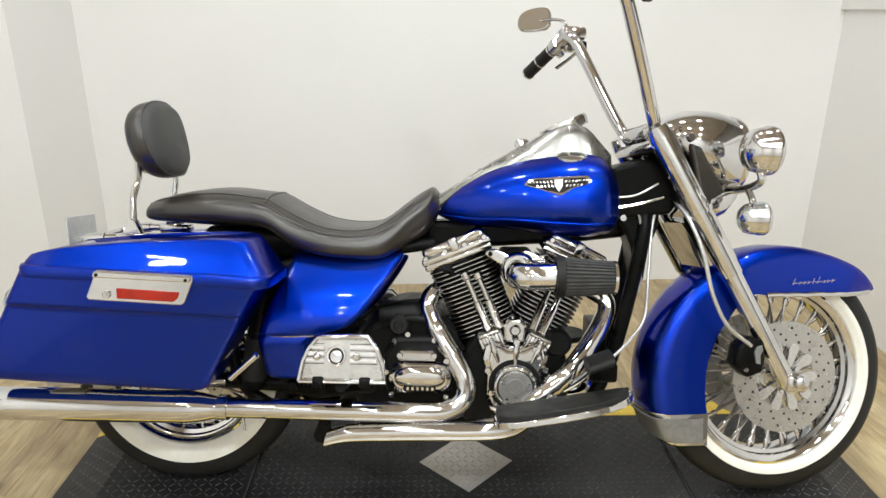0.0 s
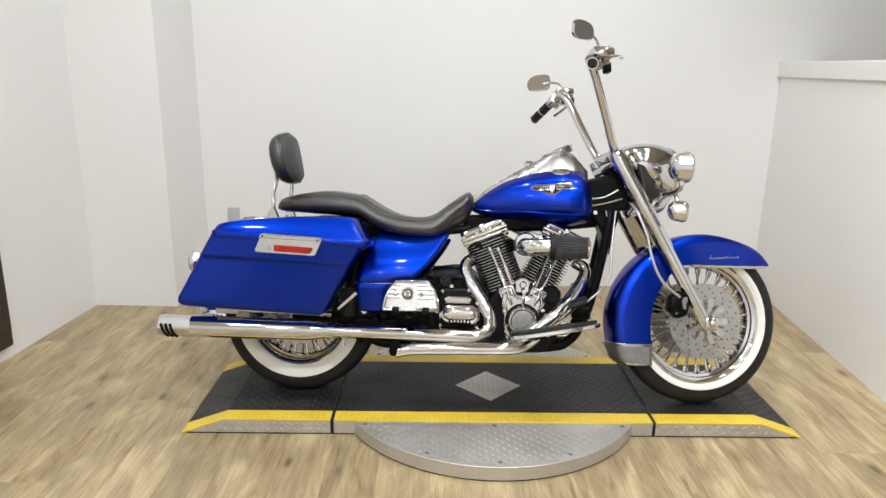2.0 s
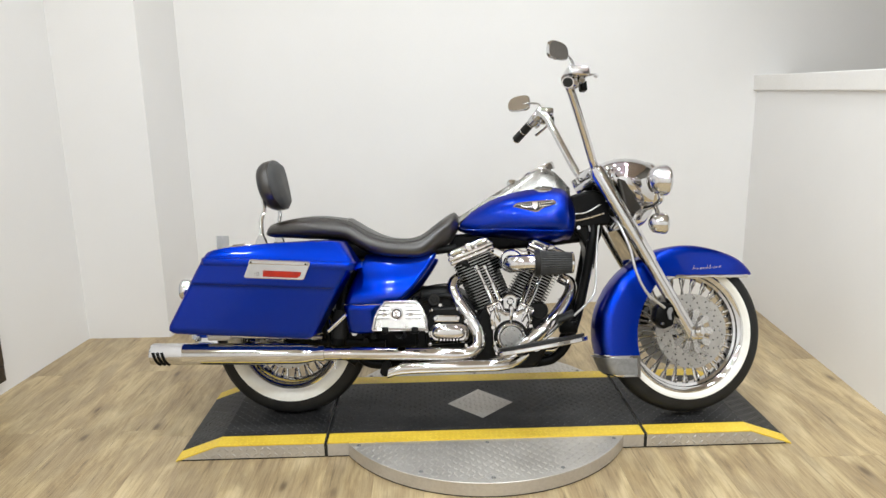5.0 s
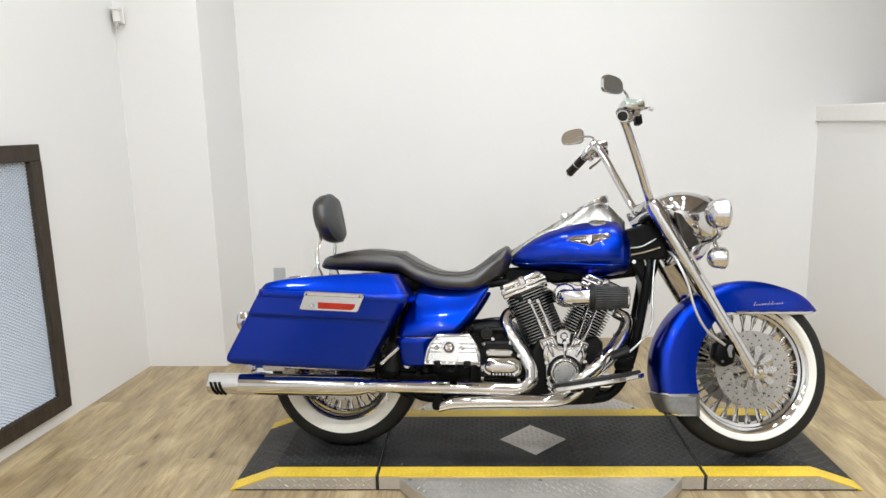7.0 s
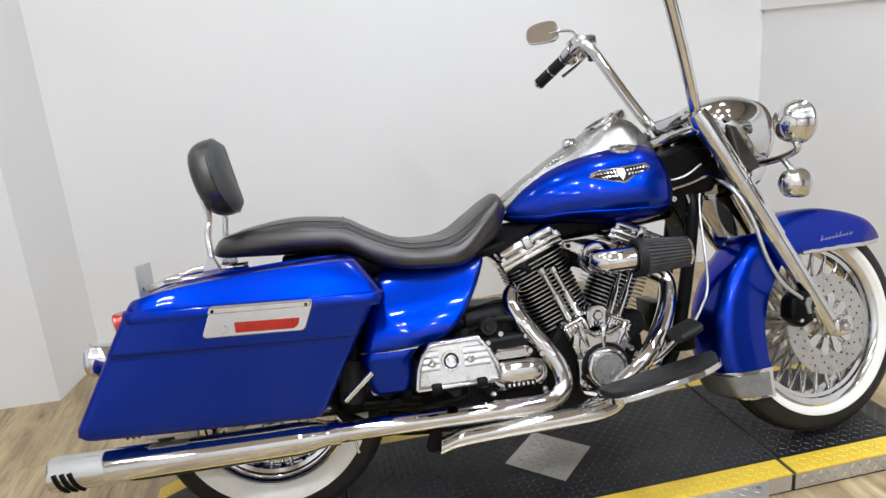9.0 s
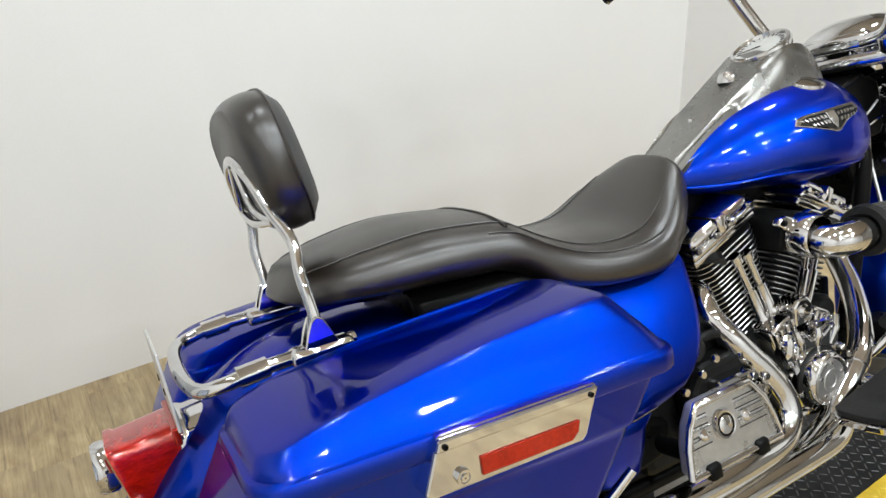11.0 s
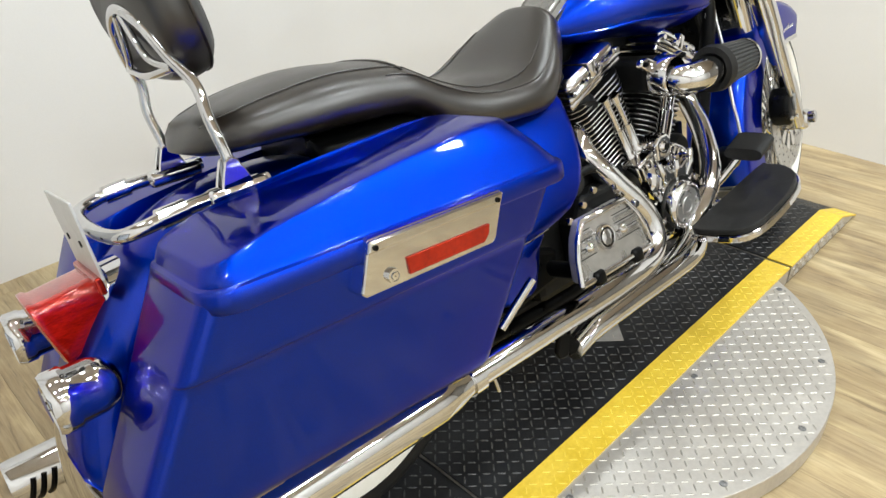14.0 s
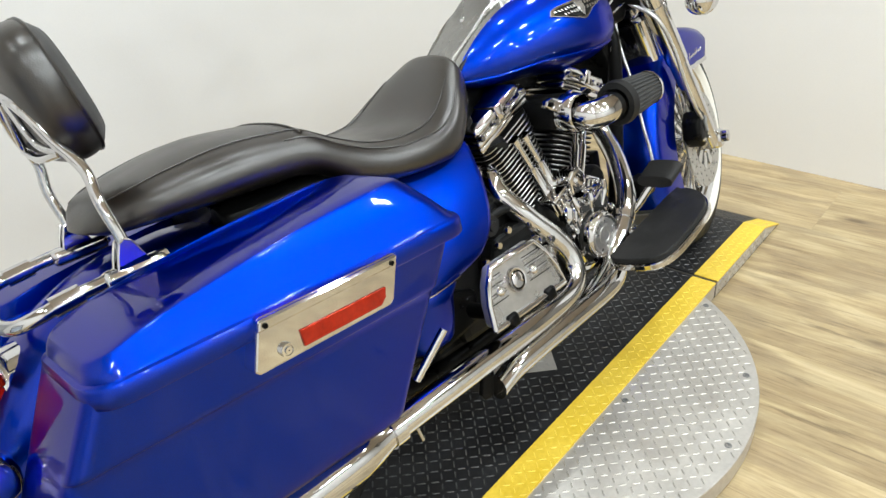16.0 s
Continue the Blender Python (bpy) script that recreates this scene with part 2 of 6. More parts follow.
def merged(own, bm=None):
    if bm is None:
        return own
    me = bpy.data.meshes.new("tmp")
    own.to_mesh(me)
    own.free()
    bm.from_mesh(me)
    bpy.data.meshes.remove(me)
    return bm


def grid_faces(bm, rings, close_u=True, cap=False, close_v=False):
    vs = [[bm.verts.new(p) for p in ring] for ring in rings]
    n = len(vs[0])
    pairs = list(zip(vs, vs[1:])) + ([(vs[-1], vs[0])] if close_v else [])
    for a, b in pairs:
        for i in range(n if close_u else n - 1):
            j = (i + 1) % n
            bm.faces.new((a[i], a[j], b[j], b[i]))
    if cap:
        bm.faces.new(vs[0][::-1])
        bm.faces.new(vs[-1])
    return bm


def spline(points, n):
    """Catmull-Rom through points, n samples a span."""
    pts = [Vector(p) for p in points]
    ext = [2 * pts[0] - pts[1]] + pts + [2 * pts[-1] - pts[-2]]
    out = []
    for i in range(1, len(ext) - 2):
        p0, p1, p2, p3 = ext[i - 1 : i + 3]
        for k in range(n):
            t = k / n
            out.append(0.5 * (2 * p1 + (p2 - p0) * t + (2 * p0 - 5 * p1 + 4 * p2 - p3) * t * t + (3 * p1 - p0 - 3 * p2 + p3) * t**3))
    return out + [pts[-1]]


def tube(points, radius, seg=12, smooth=0, cap=True, bm=None, squash=(1.0, 1.0), up=(0, 1, 0)):
    """A pipe along points; radius a number or one for each point."""
    pts = spline(points, smooth) if smooth else [Vector(p) for p in points]
    n = len(pts)
    if hasattr(radius, "__len__"):
        xs = np.linspace(0, 1, len(radius))
        rad = [float(np.interp(i / max(n - 1, 1), xs, radius)) for i in range(n)]
    else:
        rad = [radius] * n
    rings, side = [], Vector(up)
    for i, p in enumerate(pts):
        t = (pts[min(i + 1, n - 1)] - pts[max(i - 1, 0)]).normalized()
        side = side - t * side.dot(t)
        if side.length < 1e-4:
            side = t.orthogonal()
        side.normalize()
        other = t.cross(side)
        rings.append([p + rad[i] * (squash[0] * math.cos(a) * side + squash[1] * math.sin(a) * other) for a in (2 * math.pi * k / seg for k in range(seg))])
    return merged(grid_faces(bmesh.new(), rings, cap=cap), bm)


def lathe(profile, seg=48, axis="y", centre=(0, 0, 0), cap=False, bm=None):
    """Turns (along, radius) pairs round an axis."""
    rings = []
    for along, r in profile:
        ring = []
        for k in range(seg):
            a = 2 * math.pi * k / seg
            u, v = r * math.cos(a), r * math.sin(a)
            p = {"y": (u, along, v), "x": (along, u, v), "z": (u, v, along)}[axis]
            ring.append(Vector(p) + Vector(centre))
        rings.append(ring)
    return merged(grid_faces(bmesh.new(), rings, cap=cap), bm)


def plate(outline, lo, hi, axis="y", bevel=0.0, bm=None):
    """A flat outline of (u, v) pairs given thickness from lo to hi along an axis."""
    own = bmesh.new()
    put = {"y": lambda u, v, w: (u, w, v), "x": lambda u, v, w: (w, u, v), "z": lambda u, v, w: (u, v, w)}[axis]
    grid_faces(own, [[put(u, v, lo) for u, v in outline], [put(u, v, hi) for u, v in outline]], cap=True)
    if bevel:
        bmesh.ops.recalc_face_normals(own, faces=own.faces)
        bmesh.ops.bevel(own, geom=own.edges[:], offset=bevel, segments=2, affect="EDGES", profile=0.5)
    return merged(own, bm)


# ---- room ----
def wall(name, a, b, z0, z1, thick=0.12, label="white painted wall"):
    """A wall whose face runs from a to b, with the room on the left hand of that way."""
    d = Vector((b[0] - a[0], b[1] - a[1]))
    n = Vector((d.y, -d.x)).normalized() * thick
    out = [(a[0], a[1]), (b[0], b[1]), (b[0] + n.x, b[1] + n.y), (a[0] + n.x, a[1] + n.y)]
    ob = mesh_ob(name, plate(out, z0, z1, "z"), M_WALL, smooth=False)
    return tagged(ob, label, "wall", kind="structure")


wall("wall_back", (3.2, 1.637), (-1.66, 1.494), -0.01, CEIL)
wall("wall_pillar_side", (-1.60, 1.64), (-1.695, 1.098), -0.01, CEIL)
wall("wall_pillar_front", (-1.698, 1.098), (-2.4, 1.11), -0.01, CEIL)
wall("wall_left", (-2.145, 1.25), (-2.64, -4.7), -0.01, CEIL)
wall("wall_right_low", (1.595, -1.2), (1.835, 1.65), -0.01, 1.32, 0.16, "low white partition wall with a ledge")
wall("wall_front", (-2.7, -4.6), (3.3, -4.6), -0.01, CEIL, label="grey wall of the showroom").data.materials[0] = M_CHARCOAL
# unseen closing wall, coloured dark so that chrome reflects a dim space
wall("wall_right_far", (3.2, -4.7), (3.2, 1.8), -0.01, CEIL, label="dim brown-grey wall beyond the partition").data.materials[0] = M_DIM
ledge = plate([(1.575, -1.21), (1.815, 1.65), (2.03, 1.65), (1.79, -1.21)], 1.32, 1.41, "z", 0.006)
tagged(mesh_ob("trim_ledge", ledge, M_LEDGE, smooth=False), "white painted ledge capping the low wall", "ledge", kind="structure")
floor = tagged(mesh_ob("floor", box((-2.8, -4.8, -0.1), (3.4, 1.9, -0.009)), M_FLOORGAP, smooth=False), "tan wood-look plank floor with grey streaks", "floor", kind="structure")
tagged(mesh_ob("ceiling", box((-2.8, -4.8, CEIL), (3.4, 1.9, CEIL + 0.1)), M_CEILING, smooth=False), "taupe ceiling with tube lights", "ceiling", kind="structure")

# wall panel: dark timber frame round a pale wire mesh
FACE = Matrix.Translation((-2.262, -0.215, 0.0)) @ Matrix.Rotation(radians(90 - math.degrees(math.atan(0.0832))), 4, "Z")
gate = tagged(new("mesh_panel"), "dark timber framed panel with pale wire mesh", "panel")
gate.matrix_world = FACE
GW, GB, GT, GF = 0.575, 0.072, 1.32, 0.075
for name, lo, hi in (
    ("bottom_rail", (-GW, -0.034, GB), (GW, -0.001, GB + GF)),
    ("top_rail", (-GW, -0.034, GT - GF), (GW, -0.001, GT)),
    ("stile", (-GW, -0.036, GB + GF), (-GW + GF, -0.001, GT - GF)),
    ("stile", (GW - GF, -0.036, GB + GF), (GW, -0.001, GT - GF)),
):
    mesh_ob(name, box(lo, hi, 0.004), M_DARKWOOD, gate, smooth=False)
mesh_ob("panel_back", box((-GW + GF, -0.006, GB + GF), (GW - GF, -0.001, GT - GF)), M_MESHPANEL, gate, "pale blue-white backing", False)
wires = bmesh.new()
gx0, gx1, gz0, gz1 = -GW + GF, GW - GF, GB + GF, GT - GF
for sgn in (-1, 1):
    c0 = gz0 - (gx1 - gx0) * 0.62
    while c0 < gz1 + (gx1 - gx0) * 0.62:
        pts = []
        for x in (gx0, gx1):
            pts.append([x, c0 + sgn * 0.62 * (x - (gx0 if sgn > 0 else gx0))])
        (xa, za), (xb, zb) = pts
        ts = [0.0, 1.0]
        if za != zb:
            lo_t, hi_t = sorted(((gz0 - za) / (zb - za), (gz1 - za) / (zb - za)))
            ts = [max(0.0, lo_t), min(1.0, hi_t)]
        if ts[1] - ts[0] > 0.005:
            p, q = [Vector((xa + (xb - xa) * t, -0.011 + 0.0012 * sgn, za + (zb - za) * t)) for t in ts]
            tube([p, q], 0.0030, 4, bm=wires)
        c0 += 0.0155
ob = mesh_ob("wire_mesh", wires, M_MESHWIRE, gate, "fine diamond wire mesh", False)
tagged(ob, "fine diamond wire mesh", kind="stuff")

# small fitting high on the pillar
nozzle = tagged(new("wall_fitting"), "small white pipe fitting high on the wall", "fitting")
nozzle.location = (-2.12, 1.0995, 1.965)
mesh_ob("pipe", lathe([(-0.02, 0.02), (0.035, 0.02), (0.04, 0.028), (0.05, 0.028), (0.052, 0.015)], 20, "z", (0, -0.035, 0), cap=True), M_LEDGE, nozzle)
mesh_ob("bracket", box((-0.03, -0.02, -0.03), (0.03, -0.001, 0.06), 0.004), M_LEDGE, nozzle)
mesh_ob("tip", lathe([(-0.06, 0.007), (-0.04, 0.012), (-0.02, 0.012)], 16, "z", (0, -0.035, 0), cap=True), M_SILVER, nozzle)

# ---- turntable ----
TOP = 0.06
W, S, TIP, R = 0.305, 0.611, 1.18, 0.607
CREST, BAND, GAP = 1.02, 0.073, 0.013
INNER = W - BAND
root = tagged(new("turntable_platform"), "low black diamond-plate turntable with yellow edge stripes", "turntable")


def profile_strip(sections, y0, y1, up):
    """A sheet of the given thickness bent along (x, z) sections."""
    low, high = sections, [(x, z + up) for x, z in sections]
    return plate(low + high[::-1], y0, y1)


def lugs(centres, surface):
    """Raised tread bars in a chequer of two directions; surface gives the height at x."""
    shape = [(-1, 0, 0), (-0.55, -0.42, 0), (0.55, -0.42, 0), (1, 0, 0), (0.55, 0.42, 0), (-0.55, 0.42, 0), (-0.62, 0, 1), (0.62, 0, 1)]
    sides = [(0, 1, 6), (1, 2, 7, 6), (2, 3, 7), (3, 4, 7), (4, 5, 6, 7), (5, 0, 6)]
    verts, faces = [], []
    for x, y, turn in centres:
        base = len(verts)
        c, s_ = math.cos(turn), math.sin(turn)
        for u, v, w in shape:
            u, v = u * 0.0104, v * 0.0056
            px, py = x + u * c - v * s_, y + u * s_ + v * c
            verts.append((px, py, surface(px) + (0.0014 if w else -0.0003)))
        faces += [tuple(base + i for i in f) for f in sides]
    own = bmesh.new()
    me = bpy.data.meshes.new("tmp")
    me.from_pydata(verts, [], faces)
    own.from_mesh(me)
    bpy.data.meshes.remove(me)
    return own


def tread(keep, pitch=0.0212):
    out = []
    n = int(1.2 / pitch) + 1
    for i in range(-n, n + 1):
        for j in range(-n, n + 1):
            x, y = i * pitch, j * pitch
            if keep(x, y):
                out.append((x, y, radians(45 if (i + j) % 2 else -45)))
    return out


def deck_height(x):
    a = abs(x)
    return TOP if a < CREST else TOP + (0.003 - TOP) * (a - CREST) / (TIP - CREST)


def stuff(ob, label):
    return tagged(ob, label, kind="stuff")


disc_z = TOP - 0.004
mesh_ob("disc", lathe([(0.006, R - 0.004), (0.006, R), (disc_z - 0.0015, R), (disc_z, R - 0.0015), (disc_z, 0.01)], 128, "z", cap=True), M_STEEL, root, "round bare diamond-plate steel turntable disc", False)
mesh_ob("disc_skirt", lathe([(0, R - 0.003), (0.0062, R - 0.003)], 128, "z", cap=True), M_EDGE, root, smooth=False)
stuff(mesh_ob("disc_tread", lugs(tread(lambda x, y: math.hypot(x, y) < R - 0.012 and abs(y) > W + 0.01), lambda x: disc_z), M_LUG, root, smooth=False), "raised steel tread bars")
deck_body = mesh_ob("deck", box((-S + GAP / 2, -W + 0.001, 0.006), (S - GAP / 2, W - 0.001, TOP - 0.003)), M_STEEL, root, "deck with bare steel edges", False)
mesh_ob("deck_sheet", box((-S + GAP / 2, -INNER, TOP - 0.004), (S - GAP / 2, INNER, TOP)), M_BLACKPL, deck_body, "black painted tread plate", False)
mesh_ob("seam_bed", box((-S - 0.03, -W + 0.004, 0), (S + 0.03, W - 0.004, TOP - 0.012)), M_EDGE, root, smooth=False)
inside = lambda x, y: abs(y) < INNER - 0.008 and abs(x) + abs(y) > 0.137 + 0.014
band = lambda x, y: INNER + 0.008 < abs(y) < W - 0.008
on_deck = lambda x: abs(x) < S - 0.012
stuff(mesh_ob("deck_tread", lugs(tread(lambda x, y: inside(x, y) and on_deck(x)), deck_height), M_BLACKLUG, deck_body, smooth=False), "raised black tread bars")
for sgn in (-1, 1):
    body = [(sgn * (S + GAP / 2), 0.006), (sgn * (S + GAP / 2), TOP - 0.003), (sgn * CREST, TOP - 0.003), (sgn * (TIP - 0.012), 0.006)]
    mesh_ob("ramp_foot", box((min(sgn * (S + 0.02), sgn * (TIP - 0.02)), -W + 0.003, 0), (max(sgn * (S + 0.02), sgn * (TIP - 0.02)), W - 0.003, 0.007)), M_EDGE, root, smooth=False)
    ramp = mesh_ob("ramp", plate(body, -W + 0.001, W - 0.001), M_STEEL, root, "ramp end with bare steel tread edges", False)
    line_ = [(sgn * (S + GAP / 2), TOP - 0.004), (sgn * (CREST - 0.001), TOP - 0.004), (sgn * TIP, -0.001)]
    mesh_ob("ramp_sheet", profile_strip(line_, -INNER, INNER, 0.004), M_BLACKPL, ramp, "black painted tread plate", False)
    on_ramp = lambda x, sgn=sgn: S + 0.012 < sgn * x < TIP - 0.02
    stuff(mesh_ob("ramp_tread", lugs(tread(lambda x, y: inside(x, y) and on_ramp(x)), deck_height), M_BLACKLUG, ramp, smooth=False), "raised black tread bars")
    for side in (-1, 1):
        y0, y1 = sorted((side * (INNER + 0.0005), side * W))
        mesh_ob("yellow_stripe", profile_strip(line_, y0, y1, 0.0045), M_YELLOW, ramp, "yellow painted edge stripe", False)
        mine = lambda x, y, side=side: band(x, y) and y * side > 0 and on_ramp(x)
        stuff(mesh_ob("stripe_tread", lugs(tread(mine), deck_height), M_YELLOWLUG, ramp, smooth=False), "raised yellow tread bars")
for side in (-1, 1):
    y0, y1 = sorted((side * (INNER + 0.0005), side * W))
    mesh_ob("yellow_stripe", box((-S + GAP / 2, y0, TOP - 0.004), (S - GAP / 2, y1, TOP + 0.0005)), M_YELLOW, deck_body, "yellow painted edge stripe", False)
    stuff(mesh_ob("stripe_tread", lugs(tread(lambda x, y: band(x, y) and y * side > 0 and on_deck(x)), deck_height), M_YELLOWLUG, deck_body, smooth=False), "raised yellow tread bars")
    # tread bars on the upright edges of the ramps
    for sgn in (-1, 1):
        marks = bmesh.new()
        i = 0
        x = S + 0.03
        while x < CREST + 0.06:
            for k, z in enumerate((0.018, 0.042)):
                if z < deck_height(x) - 0.014:
                    a = radians(45 if (i + k) % 2 else -45)
                    d = Vector((math.cos(a), 0, math.sin(a))) * 0.010
                    c = Vector((sgn * x, side * (W - 0.0012), z))
                    tube([c - d, c - d * 0.5, c + d * 0.5, c + d], [0.0006, 0.0034, 0.0034, 0.0006], 6, bm=marks)
            i += 1
            x += 0.0265
        stuff(mesh_ob("edge_tread", marks, M_LUG, root, smooth=False), "raised steel tread bars")
diamond = mesh_ob("diamond", plate([(-0.137, 0), (0, -0.137), (0.137, 0), (0, 0.137)], TOP - 0.001, TOP + 0.0012, "z"), M_STEEL, deck_body, "bare steel diamond", False)
stuff(mesh_ob("diamond_tread", lugs(tread(lambda x, y: abs(x) + abs(y) < 0.137 - 0.012), lambda x: TOP + 0.0012), M_LUG, diamond, smooth=False), "raised steel tread bars")
for bx, by in ((-0.483, -0.325), (-0.25, -0.523), (0.0, -0.329), (0.0, -0.576), (0.25, -0.523), (0.483, -0.325)):
    for side in (1, -1):
        mesh_ob("screw", lathe([(disc_z - 0.001, 0.0085), (disc_z + 0.002, 0.0075), (disc_z + 0.0022, 0.0045), (disc_z + 0.0004, 0.004)], 12, "z", (bx, by * side, 0), cap=True), M_GREYPLATE, root)

# ---- motorcycle ----
LEAN, YAW, STEER, RAKE = 11.7, -3.6, 11.4, radians(27)
bike = tagged(new("motorcycle"), "cobalt blue touring cruiser motorcycle leaning over on a turntable", "motorcycle")
bike.matrix_world = pose(0, -0.071, TOP, -LEAN, 0, YAW)
PIVOT = Vector((0.50, 0, 0.90))
TURN = Matrix.Translation(PIVOT) @ Matrix.Rotation(radians(STEER), 4, Vector((-math.sin(RAKE), 0, math.cos(RAKE)))) @ Matrix.Translation(-PIVOT)


def fpart(name, bm, material, parent=None, label="", smooth=True):
    """A part of the steered front end, turned with the bars."""
    bm.transform(TURN)
    return mesh_ob(name, bm, material, parent or bike, label, smooth)


def flip(bm):
    """The same shape on the other side of the motorcycle."""
    own = bm.copy()
    bmesh.ops.scale(own, vec=(1, -1, 1), verts=own.verts)
    bmesh.ops.reverse_faces(own, faces=own.faces)
    return own


def loft(sections, cap=True):
    return grid_faces(bmesh.new(), sections, cap=cap)


def squircle(cx, cy, rx, ry, n=28, e=2.6, zero=0.0):
    out = []
    for k in range(n):
        a = 2 * math.pi * k / n + zero
        c, s = math.cos(a), math.sin(a)
        out.append((cx + rx * math.copysign(abs(c) ** (2 / e), c), cy + ry * math.copysign(abs(s) ** (2 / e), s)))
    return out


def curve(xs, ys):
    """Smooth interpolation of ys over xs."""
    xs, ys = np.array(xs, float), np.array(ys, float)
    slope = np.gradient(ys, xs)

    def f(x):
        x = min(max(x, xs[0]), xs[-1])
        i = int(min(max(np.searchsorted(xs, x) - 1, 0), len(xs) - 2))
        h = xs[i + 1] - xs[i]
        t = (x - xs[i]) / h
        return float((2 * t**3 - 3 * t**2 + 1) * ys[i] + (t**3 - 2 * t**2 + t) * h * slope[i] + (3 * t**2 - 2 * t**3) * ys[i + 1] + (t**3 - t**2) * h * slope[i + 1])

    return f


def line(xs, ys):
    return lambda x: float(np.interp(x, xs, ys))


def round_rect(x0, x1, y0, y1, r, n=5):
    out = []
    for cx, cy, a0 in ((x1 - r, y1 - r, 0), (x0 + r, y1 - r, 90), (x0 + r, y0 + r, 180), (x1 - r, y0 + r, 270)):
        for k in range(n):
            a = radians(a0 + 90 * k / (n - 1))
            out.append((cx + r * math.cos(a), cy + r * math.sin(a)))
    return out


def bolt(p, r=0.006, axis="y", h=0.006, bm=None):
    return lathe([(-h, 0.0005), (-h, r * 0.8), (-h * 0.5, r), (0.004, r)], 10, axis, p, cap=True, bm=bm)


# wheels ------------------------------------------------------------------
def wheel(name, cx, cz, r_out, r_white, r_rim, half, spokes, put):
    """Laced wheel with a whitewall tyre; the rim carries tyre, hub and spokes."""
    c = (cx, 0, cz)
    k = half
    lip = [(-k * 0.74, r_rim), (-k * 0.80, r_rim + 0.003), (-k * 0.84, r_rim - 0.004), (-k * 0.72, r_rim - 0.010), (-k * 0.66, r_rim - 0.020), (-k * 0.52, r_rim - 0.023), (-k * 0.46, r_rim - 0.033), (-k * 0.1, r_rim - 0.037)]
    prof = lip + [(-a, b) for a, b in lip[::-1]] + [(k * 0.6, r_rim + 0.004), (-k * 0.6, r_rim + 0.004), lip[0]]
    rim = put(name, lathe(prof, 96, centre=c), M_CHROME, bike, "chrome laced wheel")
    side = [(-k * 0.78, r_rim + 0.001), (-k * 0.95, r_rim + 0.012), (-k * 1.0, (r_rim + r_white) / 2 + 0.004), (-k * 0.99, r_white), (-k * 0.985, r_white + 0.004), (-k * 0.93, r_out - 0.03), (-k * 0.80, r_out - 0.014)]
    crown = [(-k * 0.62, r_out - 0.006), (-k * 0.45, r_out - 0.0025)]
    groove = [(-k * 0.3, r_out - 0.001), (-k * 0.29, r_out - 0.007), (-k * 0.23, r_out - 0.007), (-k * 0.22, r_out)]
    half_prof = side + crown + groove + [(0, r_out)]
    tyre = half_prof + [(-a, b) for a, b in half_prof[-2::-1]]
    put("tyre", lathe(tyre, 96, centre=c), M_RUBBER, rim, "black rubber tyre")
    for sgn in (-1, 1):
        ring = [(sgn * k * 0.80, r_rim + 0.002), (sgn * (k * 0.955), r_rim + 0.011), (sgn * (k * 1.0 + 0.0025), (r_rim + r_white) / 2 + 0.004), (sgn * (k * 0.99 + 0.0025), r_white - 0.001), (sgn * k * 0.97, r_white)]
        put("whitewall", lathe(ring, 96, centre=c), M_WHITE, rim, "cream whitewall band")
    hub = [(-0.055, 0.012), (-0.055, 0.034), (-0.046, 0.046), (-0.036, 0.048), (-0.03, 0.034), (0, 0.028), (0.03, 0.034), (0.036, 0.048), (0.046, 0.046), (0.055, 0.034), (0.055, 0.012)]
    put("hub", lathe(hub, 32, centre=c), M_CHROME, rim)
    r_in, r_to = 0.042, r_rim - 0.034
    for i in range(spokes):
        sgn = -1 if i % 2 else 1
        a = 2 * math.pi * i / spokes
        b = a + (0.16 if (i // 2) % 2 else -0.16)
        p = Vector((cx + r_in * math.cos(b), sgn * 0.038, cz + r_in * math.sin(b)))
        q = Vector((cx + r_to * math.cos(a), sgn * 0.010, cz + r_to * math.sin(a)))
        d = q - p
        bm = tube([p, p + d * 0.84, p + d * 0.86, q], [0.0042, 0.0042, 0.0066, 0.0060], 8, cap=True)
        put("spoke", bm, M_CHROME, rim)
    return rim


FX, FZ = 0.816, 0.331
RX, RZ = -0.779, 0.311
front_wheel = wheel("front_wheel", FX, FZ, 0.328, 0.274, 0.247, 0.052, 52, fpart)
rear_wheel = wheel("rear_wheel", RX, RZ, 0.314, 0.257, 0.207, 0.066, 40, part)


